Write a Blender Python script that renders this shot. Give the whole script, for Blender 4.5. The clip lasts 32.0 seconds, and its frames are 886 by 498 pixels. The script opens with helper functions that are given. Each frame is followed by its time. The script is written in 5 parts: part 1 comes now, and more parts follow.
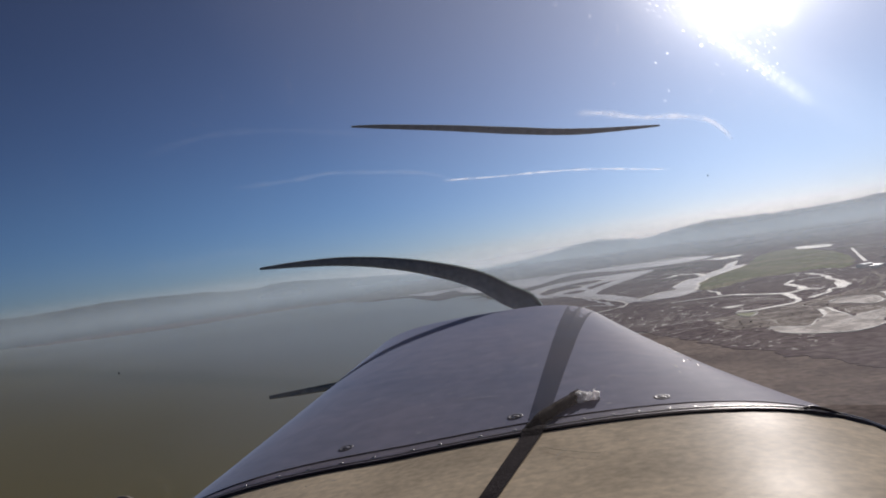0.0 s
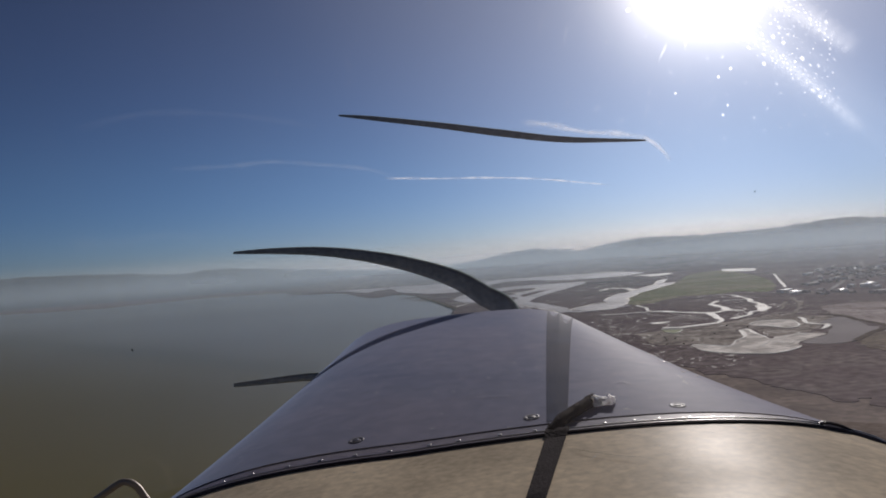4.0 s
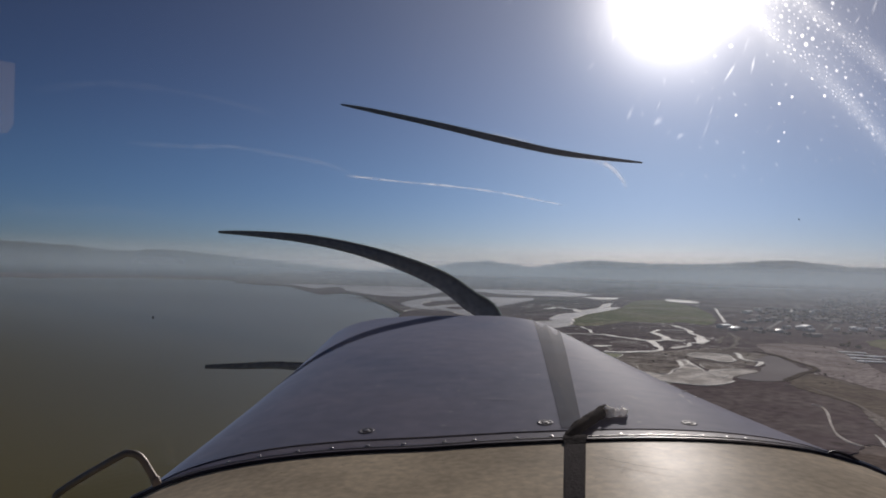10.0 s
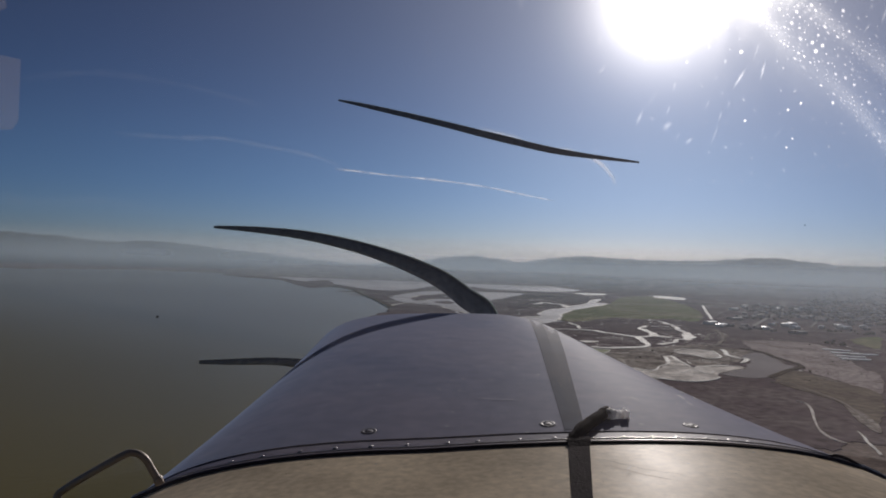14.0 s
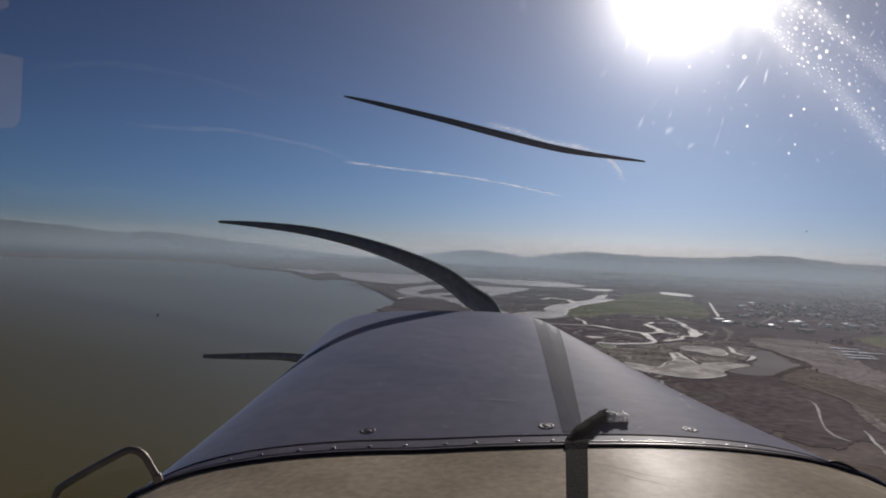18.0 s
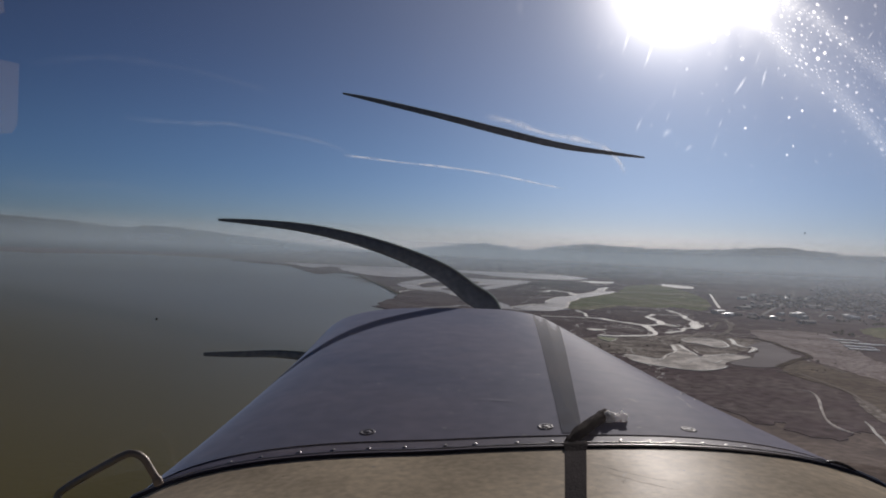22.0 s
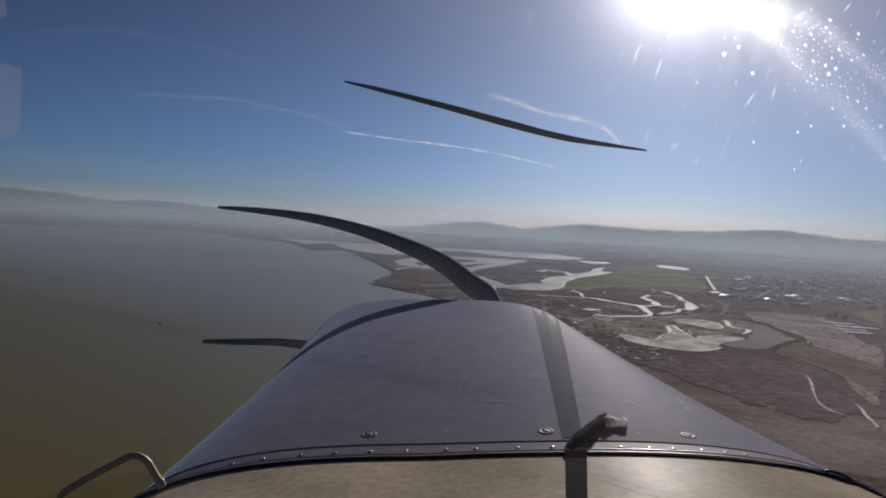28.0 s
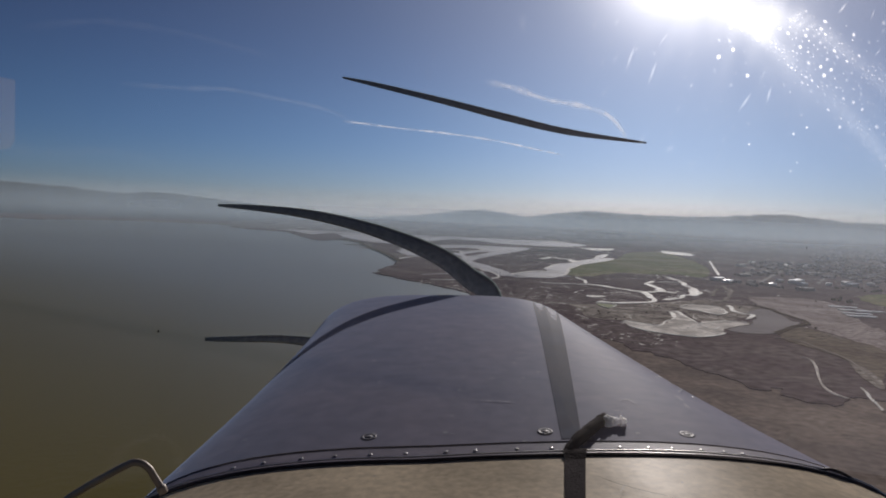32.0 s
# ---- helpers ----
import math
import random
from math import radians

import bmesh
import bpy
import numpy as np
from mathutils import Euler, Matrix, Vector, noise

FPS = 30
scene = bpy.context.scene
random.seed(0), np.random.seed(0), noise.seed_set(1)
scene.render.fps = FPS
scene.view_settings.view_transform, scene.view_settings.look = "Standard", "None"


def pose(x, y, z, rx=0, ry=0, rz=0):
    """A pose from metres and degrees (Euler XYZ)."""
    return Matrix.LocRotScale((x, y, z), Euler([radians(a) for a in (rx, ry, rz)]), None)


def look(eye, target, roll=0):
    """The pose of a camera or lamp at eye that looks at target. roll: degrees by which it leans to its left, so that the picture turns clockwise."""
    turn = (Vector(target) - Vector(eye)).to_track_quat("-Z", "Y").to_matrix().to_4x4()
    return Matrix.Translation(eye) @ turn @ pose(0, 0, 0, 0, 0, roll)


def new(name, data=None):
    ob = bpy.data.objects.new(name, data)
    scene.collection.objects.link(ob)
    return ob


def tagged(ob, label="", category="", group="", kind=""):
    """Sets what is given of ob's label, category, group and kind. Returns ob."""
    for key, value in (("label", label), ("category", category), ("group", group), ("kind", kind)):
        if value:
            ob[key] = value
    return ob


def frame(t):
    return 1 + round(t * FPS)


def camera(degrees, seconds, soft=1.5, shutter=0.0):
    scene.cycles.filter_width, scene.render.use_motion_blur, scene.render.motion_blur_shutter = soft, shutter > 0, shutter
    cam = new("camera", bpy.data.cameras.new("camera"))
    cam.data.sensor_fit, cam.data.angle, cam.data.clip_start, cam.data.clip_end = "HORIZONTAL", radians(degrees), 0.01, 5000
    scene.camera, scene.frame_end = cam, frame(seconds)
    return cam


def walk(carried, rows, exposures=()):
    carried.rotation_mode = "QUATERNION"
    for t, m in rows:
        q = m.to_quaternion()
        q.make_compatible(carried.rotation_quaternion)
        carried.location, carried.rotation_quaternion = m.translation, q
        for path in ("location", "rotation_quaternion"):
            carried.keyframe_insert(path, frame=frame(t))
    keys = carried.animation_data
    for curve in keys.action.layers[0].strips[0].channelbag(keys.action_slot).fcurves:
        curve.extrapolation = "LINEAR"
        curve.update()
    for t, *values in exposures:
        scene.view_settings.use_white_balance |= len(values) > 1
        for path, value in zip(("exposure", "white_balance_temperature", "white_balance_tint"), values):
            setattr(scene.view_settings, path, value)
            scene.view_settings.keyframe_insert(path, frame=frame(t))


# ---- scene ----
cam = camera(62.0, 32.0, soft=1.85)

# ---- the walk ----
ROWS = [
    (0.0, pose(0.264, -0.005, 89.974, 91.57, 8.07, 7.96)),
    (1.0, pose(0.242, -0.008, 89.977, 91.39, 8.19, 7.03)),
    (2.0, pose(0.205, -0.010, 89.983, 91.13, 7.27, 5.66)),
    (3.0, pose(0.164, -0.010, 89.986, 90.94, 5.95, 4.23)),
    (3.5, pose(0.146, -0.009, 89.984, 90.97, 5.11, 3.65)),
    (4.5, pose(0.107, -0.008, 89.978, 91.17, 3.20, 2.45)),
    (5.5, pose(0.072, -0.006, 89.972, 91.38, 1.54, 1.36)),
    (6.0, pose(0.052, -0.005, 89.974, 91.25, 0.11, 0.82)),
    (6.5, pose(0.046, -0.004, 89.974, 91.23, -0.20, 0.64)),
    (7.0, pose(0.034, -0.003, 89.979, 91.02, -0.68, 0.22)),
    (7.5, pose(0.034, -0.003, 89.981, 90.91, -0.61, 0.21)),
    (8.0, pose(0.031, -0.003, 89.982, 90.90, -0.36, 0.04)),
    (8.5, pose(0.023, -0.003, 89.977, 91.07, -0.68, -0.25)),
    (9.0, pose(0.014, -0.002, 89.975, 91.14, -1.00, -0.53)),
    (9.5, pose(0.012, -0.002, 89.970, 91.36, -1.17, -0.61)),
    (10.0, pose(0.008, -0.002, 89.969, 91.39, -1.58, -0.70)),
    (10.5, pose(0.008, -0.002, 89.974, 91.18, -1.62, -0.68)),
    (11.0, pose(0.005, -0.001, 89.978, 91.00, -1.44, -0.81)),
    (11.5, pose(0.004, -0.001, 89.986, 90.69, -1.41, -0.87)),
    (12.0, pose(0.002, -0.001, 89.985, 90.70, -1.19, -0.99)),
    (12.5, pose(-0.000, -0.001, 89.979, 90.97, -1.01, -1.11)),
    (13.0, pose(-0.005, -0.001, 89.977, 91.08, -1.19, -1.27)),
    (13.5, pose(-0.012, -0.000, 89.974, 91.19, -1.77, -1.45)),
    (14.0, pose(-0.016, 0.000, 89.978, 90.98, -2.14, -1.56)),
    (14.5, pose(-0.021, 0.001, 89.983, 90.77, -2.68, -1.65)),
    (16.5, pose(-0.011, 0.000, 89.986, 90.61, -3.01, -1.17)),
    (17.0, pose(-0.014, 0.000, 89.992, 90.37, -3.25, -1.22)),
    (17.5, pose(-0.017, 0.001, 89.993, 90.32, -3.42, -1.32)),
    (18.0, pose(-0.007, -0.000, 89.989, 90.49, -2.80, -1.03)),
    (18.5, pose(-0.006, -0.000, 89.990, 90.48, -2.55, -1.05)),
    (19.0, pose(-0.003, -0.000, 89.992, 90.39, -2.49, -0.93)),
    (19.5, pose(-0.003, 0.000, 89.998, 90.14, -2.38, -0.94)),
    (20.0, pose(-0.005, 0.000, 90.002, 89.96, -2.47, -1.00)),
    (20.5, pose(-0.006, 0.000, 90.002, 89.96, -2.47, -1.02)),
    (21.0, pose(-0.007, 0.001, 90.000, 90.02, -2.56, -1.08)),
    (21.5, pose(-0.004, 0.000, 90.003, 89.90, -2.38, -0.97)),
    (22.0, pose(-0.004, 0.000, 90.002, 89.95, -2.54, -0.96)),
    (22.5, pose(-0.003, 0.001, 90.011, 89.55, -2.71, -0.85)),
    (23.0, pose(-0.001, 0.000, 90.013, 89.48, -2.88, -0.71)),
    (23.5, pose(-0.006, 0.000, 90.007, 89.72, -3.15, -0.87)),
    (24.0, pose(-0.011, 0.001, 90.010, 89.61, -3.33, -1.03)),
    (24.5, pose(-0.010, 0.001, 90.015, 89.36, -3.39, -0.97)),
    (25.0, pose(-0.010, 0.001, 90.012, 89.50, -3.43, -0.98)),
    (25.5, pose(-0.006, 0.001, 90.017, 89.30, -3.58, -0.75)),
    (27.5, pose(-0.012, 0.002, 90.036, 88.49, -3.85, -0.90)),
    (28.0, pose(-0.016, 0.003, 90.041, 88.27, -3.30, -1.19)),
    (28.5, pose(-0.019, 0.003, 90.038, 88.38, -3.12, -1.33)),
    (29.0, pose(-0.015, 0.002, 90.029, 88.80, -3.14, -1.19)),
    (29.5, pose(-0.012, 0.002, 90.023, 89.03, -3.31, -1.06)),
    (30.0, pose(-0.013, 0.001, 90.018, 89.22, -3.50, -1.08)),
    (30.5, pose(-0.017, 0.002, 90.022, 89.05, -3.67, -1.16)),
    (31.0, pose(-0.016, 0.003, 90.037, 88.45, -3.48, -1.16)),
    (31.5, pose(-0.011, 0.003, 90.051, 87.86, -2.88, -1.06)),
    (32.0, pose(-0.008, 0.003, 90.063, 87.37, -2.59, -0.96)),
]
AIRCRAFT = pose(0, 0, 90, 90.05, -2.20, -0.85) @ pose(0, 0, 0, -90, 0, 0)

walk(cam, ROWS, exposures=[(0.0, 0.55, 6450, 16), (3.0, 0.38, 6450, 16), (6.0, 0.10, 6500, 16), (9.0, 0.02, 6500, 16), (14.0, -0.03, 6500, 16), (25.0, 0.04, 6500, 16), (32.0, 0.15, 6500, 16)])

# ---- sky, sun ----
SUN_AZ, SUN_EL = 17.6, 19.9
SUN_DIR = Vector((math.sin(radians(SUN_AZ)) * math.cos(radians(SUN_EL)), math.cos(radians(SUN_AZ)) * math.cos(radians(SUN_EL)), math.sin(radians(SUN_EL))))


def build_world():
    world = bpy.data.worlds.new("sky")
    scene.world = world
    world.use_nodes = True
    nt = world.node_tree
    nt.nodes.clear()
    n = nt.nodes.new
    sky = n("ShaderNodeTexSky")
    sky.sky_type, sky.sun_disc = "NISHITA", False
    sky.sun_elevation, sky.sun_rotation = radians(SUN_EL), radians(SUN_AZ)
    sky.altitude, sky.air_density, sky.dust_density, sky.ozone_density = 100, 0.75, 0.2, 5.0
    tc = n("ShaderNodeTexCoord")
    dot = n("ShaderNodeVectorMath")
    dot.operation = "DOT_PRODUCT"
    dot.inputs[1].default_value = SUN_DIR
    nt.links.new(tc.outputs["Generated"], dot.inputs[0])
    ang = n("ShaderNodeMath")
    ang.operation, ang.use_clamp = "ARCCOSINE", False
    nt.links.new(dot.outputs["Value"], ang.inputs[0])

    def falloff(width, gain, power):
        a = n("ShaderNodeMath"); a.operation = "DIVIDE"; a.inputs[1].default_value = radians(width)
        nt.links.new(ang.outputs[0], a.inputs[0])
        b = n("ShaderNodeMath"); b.operation = "POWER"; b.inputs[1].default_value = power
        nt.links.new(a.outputs[0], b.inputs[0])
        c = n("ShaderNodeMath"); c.operation = "MULTIPLY"; c.inputs[1].default_value = -1
        nt.links.new(b.outputs[0], c.inputs[0])
        d = n("ShaderNodeMath"); d.operation = "EXPONENT"
        nt.links.new(c.outputs[0], d.inputs[0])
        e = n("ShaderNodeMath"); e.operation = "MULTIPLY"; e.inputs[1].default_value = gain
        nt.links.new(d.outputs[0], e.inputs[0])
        return e.outputs[0]

    total = n("ShaderNodeMath"); total.operation = "ADD"
    nt.links.new(falloff(2.6, 5.0, 1.25), total.inputs[0])
    nt.links.new(falloff(13.0, 0.32, 1.0), total.inputs[1])
    bg, glow, add, out = n("ShaderNodeBackground"), n("ShaderNodeBackground"), n("ShaderNodeAddShader"), n("ShaderNodeOutputWorld")
    bg.inputs["Strength"].default_value = 0.0064
    glow.inputs["Color"].default_value = (1.0, 0.95, 0.88, 1)
    deep = n("ShaderNodeGamma")
    deep.inputs["Gamma"].default_value = 1.75
    nt.links.new(sky.outputs[0], deep.inputs["Color"])
    pale = n("ShaderNodeHueSaturation")
    pale.inputs["Saturation"].default_value, pale.inputs["Hue"].default_value = 0.92, 0.490
    nt.links.new(deep.outputs[0], pale.inputs["Color"])
    up, low, grey = n("ShaderNodeSeparateXYZ"), n("ShaderNodeMapRange"), n("ShaderNodeMix")
    low.interpolation_type = "SMOOTHSTEP"
    low.inputs["From Min"].default_value, low.inputs["From Max"].default_value = 0.0, 0.16
    low.inputs["To Min"].default_value, low.inputs["To Max"].default_value = 1.0, 0.0
    grey.data_type, grey.blend_type = "RGBA", "MULTIPLY"
    grey.inputs["B"].default_value = (0.84, 0.82, 1.0, 1)
    nt.links.new(tc.outputs["Generated"], up.inputs[0])
    nt.links.new(up.outputs["Z"], low.inputs["Value"])
    nt.links.new(low.outputs[0], grey.inputs["Factor"])
    nt.links.new(pale.outputs[0], grey.inputs["A"])
    nt.links.new(grey.outputs["Result"], bg.inputs["Color"])
    nt.links.new(total.outputs[0], glow.inputs["Strength"])
    nt.links.new(bg.outputs[0], add.inputs[0])
    nt.links.new(glow.outputs[0], add.inputs[1])
    nt.links.new(add.outputs[0], out.inputs["Surface"])


build_world()
sun = new("sun", bpy.data.lights.new("sun", "SUN"))
sun.data.energy, sun.data.angle, sun.data.color = 2.2, radians(0.5), (1.0, 0.95, 0.87)
sun.matrix_world = look(SUN_DIR * 100 + Vector((0, 0, 90)), (0, 0, 90))


# ---- materials ----
def mat(name, colour, rough=0.6, colour2=None, scale=5.0, detail=6.0, bump=0.0, bump_scale=None, metal=0.0, coat=0.0, spec=0.5, ior=1.5,
        fine=0.0, fine_scale=60.0, rough_var=0.0, random_island=0.0, stretch=(1, 1, 1), contrast=(0.35, 0.65), chips=0.0, silt_sheen=None, dust=0.0):
    m = bpy.data.materials.new(name)
    m.use_nodes = True
    nt = m.node_tree
    nt.nodes.clear()
    n, ln = nt.nodes.new, nt.links.new
    out, b = n("ShaderNodeOutputMaterial"), n("ShaderNodeBsdfPrincipled")
    ln(b.outputs[0], out.inputs["Surface"])
    b.inputs["Roughness"].default_value, b.inputs["Metallic"].default_value = rough, metal
    b.inputs["Coat Weight"].default_value, b.inputs["Coat Roughness"].default_value = coat, 0.38
    b.inputs["Specular IOR Level"].default_value, b.inputs["IOR"].default_value = spec, ior
    b.inputs["Sheen Weight"].default_value, b.inputs["Sheen Roughness"].default_value = dust, 0.35
    # blue tint gives the dust layer a stand-in for sky reflection
    b.inputs["Sheen Tint"].default_value = (0.45, 0.62, 1.0, 1)
    tc, mp, nz = n("ShaderNodeTexCoord"), n("ShaderNodeMapping"), n("ShaderNodeTexNoise")
    mp.inputs["Scale"].default_value = stretch
    ln(tc.outputs["Object"], mp.inputs[0])
    ln(mp.outputs[0], nz.inputs["Vector"])
    nz.inputs["Scale"].default_value, nz.inputs["Detail"].default_value = scale, detail
    ramp = n("ShaderNodeMapRange")
    ramp.inputs["From Min"].default_value, ramp.inputs["From Max"].default_value = contrast
    ln(nz.outputs["Fac"], ramp.inputs["Value"])
    mix = n("ShaderNodeMix"); mix.data_type = "RGBA"
    mix.inputs["A"].default_value = (*colour, 1)
    mix.inputs["B"].default_value = (*(colour2 or [c * 0.75 for c in colour]), 1)
    ln(ramp.outputs[0], mix.inputs["Factor"])
    col = mix.outputs["Result"]
    if fine:
        fz = n("ShaderNodeTexNoise"); fz.inputs["Scale"].default_value, fz.inputs["Detail"].default_value = fine_scale, 4
        ln(mp.outputs[0], fz.inputs["Vector"])
        fr = n("ShaderNodeMapRange")
        fr.inputs["From Min"].default_value, fr.inputs["From Max"].default_value = 0.3, 0.7
        fr.inputs["To Min"].default_value, fr.inputs["To Max"].default_value = 1 - fine, 1 + fine
        ln(fz.outputs["Fac"], fr.inputs["Value"])
        mul = n("ShaderNodeMix"); mul.data_type, mul.blend_type = "RGBA", "MULTIPLY"
        mul.inputs["Factor"].default_value = 1
        ln(col, mul.inputs["A"]); ln(fr.outputs[0], mul.inputs["B"])
        col = mul.outputs["Result"]
    if silt_sheen:
        # paler, bluer towards the far shore: silt with sky reflection put into the colour
        colour3, along, start, end = silt_sheen
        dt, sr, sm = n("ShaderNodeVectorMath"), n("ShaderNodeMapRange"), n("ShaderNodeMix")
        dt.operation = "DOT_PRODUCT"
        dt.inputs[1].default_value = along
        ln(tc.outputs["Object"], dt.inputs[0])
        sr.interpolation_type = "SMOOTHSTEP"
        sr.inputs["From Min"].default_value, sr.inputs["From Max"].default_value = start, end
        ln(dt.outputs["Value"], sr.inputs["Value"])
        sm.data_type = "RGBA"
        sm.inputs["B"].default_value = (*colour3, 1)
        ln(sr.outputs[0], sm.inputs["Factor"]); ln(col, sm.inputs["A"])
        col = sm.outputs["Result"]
    if random_island:
        geo, rr = n("ShaderNodeNewGeometry"), n("ShaderNodeMapRange")
        rr.inputs["To Min"].default_value, rr.inputs["To Max"].default_value = 1 - random_island, 1 + random_island
        ln(geo.outputs["Random Per Island"], rr.inputs["Value"])
        mul = n("ShaderNodeMix"); mul.data_type, mul.blend_type = "RGBA", "MULTIPLY"
        mul.inputs["Factor"].default_value = 1
        ln(col, mul.inputs["A"]); ln(rr.outputs[0], mul.inputs["B"])
        col = mul.outputs["Result"]
    if chips:
        vo, lt, cm = n("ShaderNodeTexVoronoi"), n("ShaderNodeMath"), n("ShaderNodeMix")
        vo.inputs["Scale"].default_value = 20
        ln(tc.outputs["Object"], vo.inputs["Vector"])
        lt.operation, lt.inputs[1].default_value = "LESS_THAN", chips
        ln(vo.outputs["Distance"], lt.inputs[0])
        cm.data_type = "RGBA"
        cm.inputs["B"].default_value = (0.34, 0.34, 0.36, 1)
        ln(lt.outputs[0], cm.inputs["Factor"]); ln(col, cm.inputs["A"])
        col = cm.outputs["Result"]
    ln(col, b.inputs["Base Color"])
    if rough_var:
        rv = n("ShaderNodeMapRange")
        rv.inputs["To Min"].default_value, rv.inputs["To Max"].default_value = max(0.02, rough - rough_var), rough + rough_var
        ln(nz.outputs["Fac"], rv.inputs["Value"]); ln(rv.outputs[0], b.inputs["Roughness"])
    if bump:
        bz, bp = n("ShaderNodeTexNoise"), n("ShaderNodeBump")
        bz.inputs["Scale"].default_value, bz.inputs["Detail"].default_value = bump_scale or scale * 4, 5
        ln(mp.outputs[0], bz.inputs["Vector"])
        bp.inputs["Strength"].default_value = min(1.0, bump); bp.inputs["Distance"].default_value = 0.02 if bump <= 1 else 0.02 * bump
        ln(bz.outputs["Fac"], bp.inputs["Height"]); ln(bp.outputs[0], b.inputs["Normal"])
    return m


def veil_mat(name, colour, alpha, top, dist):
    """Thin scattering veil: densest low down, thinning out towards its top."""
    m = bpy.data.materials.new(name)
    m.use_nodes = True
    nt = m.node_tree
    nt.nodes.clear()
    n, ln = nt.nodes.new, nt.links.new
    out, mix, tr, sc = n("ShaderNodeOutputMaterial"), n("ShaderNodeMixShader"), n("ShaderNodeBsdfTransparent"), n("ShaderNodeBsdfTranslucent")
    df, both = n("ShaderNodeBsdfDiffuse"), n("ShaderNodeMixShader")
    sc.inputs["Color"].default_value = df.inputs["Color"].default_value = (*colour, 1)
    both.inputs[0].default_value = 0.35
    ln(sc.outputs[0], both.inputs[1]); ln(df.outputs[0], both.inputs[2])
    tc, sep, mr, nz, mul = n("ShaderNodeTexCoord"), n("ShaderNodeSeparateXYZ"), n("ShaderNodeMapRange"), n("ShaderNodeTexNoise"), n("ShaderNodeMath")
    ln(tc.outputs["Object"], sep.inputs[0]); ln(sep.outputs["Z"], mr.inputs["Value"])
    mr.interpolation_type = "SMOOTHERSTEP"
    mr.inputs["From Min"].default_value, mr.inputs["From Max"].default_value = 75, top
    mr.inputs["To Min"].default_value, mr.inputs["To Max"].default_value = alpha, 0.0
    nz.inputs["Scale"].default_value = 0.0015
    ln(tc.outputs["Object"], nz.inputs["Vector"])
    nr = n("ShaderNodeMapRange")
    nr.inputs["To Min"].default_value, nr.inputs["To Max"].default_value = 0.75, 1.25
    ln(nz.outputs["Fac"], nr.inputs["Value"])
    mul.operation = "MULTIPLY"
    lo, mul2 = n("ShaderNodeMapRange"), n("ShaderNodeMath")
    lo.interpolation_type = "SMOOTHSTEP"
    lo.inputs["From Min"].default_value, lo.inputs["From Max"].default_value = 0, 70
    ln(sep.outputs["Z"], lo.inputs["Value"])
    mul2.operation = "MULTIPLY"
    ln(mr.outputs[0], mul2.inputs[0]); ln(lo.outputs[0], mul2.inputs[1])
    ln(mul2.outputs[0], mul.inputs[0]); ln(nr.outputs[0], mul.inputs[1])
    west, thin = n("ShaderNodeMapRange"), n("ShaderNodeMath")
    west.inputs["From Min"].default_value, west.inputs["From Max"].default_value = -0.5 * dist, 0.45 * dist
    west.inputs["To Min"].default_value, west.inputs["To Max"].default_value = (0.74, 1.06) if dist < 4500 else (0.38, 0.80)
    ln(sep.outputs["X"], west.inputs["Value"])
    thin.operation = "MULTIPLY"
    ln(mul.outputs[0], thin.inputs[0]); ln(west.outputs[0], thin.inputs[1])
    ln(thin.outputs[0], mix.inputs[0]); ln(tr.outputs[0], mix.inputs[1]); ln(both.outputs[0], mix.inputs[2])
    ln(mix.outputs[0], out.inputs["Surface"])
    return m


def wisp_mat(name, alpha):
    """Thin ice cloud: white, dense along its middle and ragged at its edges."""
    m = bpy.data.materials.new(name)
    m.use_nodes = True
    nt = m.node_tree
    nt.nodes.clear()
    n, ln = nt.nodes.new, nt.links.new
    out, mix, tr, sc = n("ShaderNodeOutputMaterial"), n("ShaderNodeMixShader"), n("ShaderNodeBsdfTransparent"), n("ShaderNodeBsdfTranslucent")
    sc.inputs["Color"].default_value = (1, 1, 1, 1)
    uv, sep = n("ShaderNodeTexCoord"), n("ShaderNodeSeparateXYZ")
    ln(uv.outputs["UV"], sep.inputs[0])

    def math_node(op, a, b=None):
        k = n("ShaderNodeMath"); k.operation = op
        for i, v in enumerate((a, b)):
            if v is None:
                continue
            if isinstance(v, (int, float)):
                k.inputs[i].default_value = v
            else:
                ln(v, k.inputs[i])
        return k.outputs[0]
    across = math_node("MULTIPLY", sep.outputs["Y"], math_node("SUBTRACT", 1.0, sep.outputs["Y"]))
    along = math_node("MULTIPLY", sep.outputs["X"], math_node("SUBTRACT", 1.0, sep.outputs["X"]))
    soft = math_node("MULTIPLY", math_node("POWER", math_node("MULTIPLY", across, 4.0), 2.0), math_node("MINIMUM", math_node("MULTIPLY", along, 8.0), 1.0))
    nz = n("ShaderNodeTexNoise")
    nz.inputs["Scale"].default_value, nz.inputs["Detail"].default_value = 0.012, 5
    ln(uv.outputs["Object"], nz.inputs["Vector"])
    mr = n("ShaderNodeMapRange")
    mr.inputs["From Min"].default_value, mr.inputs["From Max"].default_value = 0.35, 0.65
    ln(nz.outputs["Fac"], mr.inputs["Value"])
    fac = math_node("MULTIPLY", math_node("MULTIPLY", soft, alpha), math_node("ADD", math_node("MULTIPLY", mr.outputs[0], 0.7), 0.3))
    ln(fac, mix.inputs[0]); ln(tr.outputs[0], mix.inputs[1]); ln(sc.outputs[0], mix.inputs[2])
    ln(mix.outputs[0], out.inputs["Surface"])
    return m


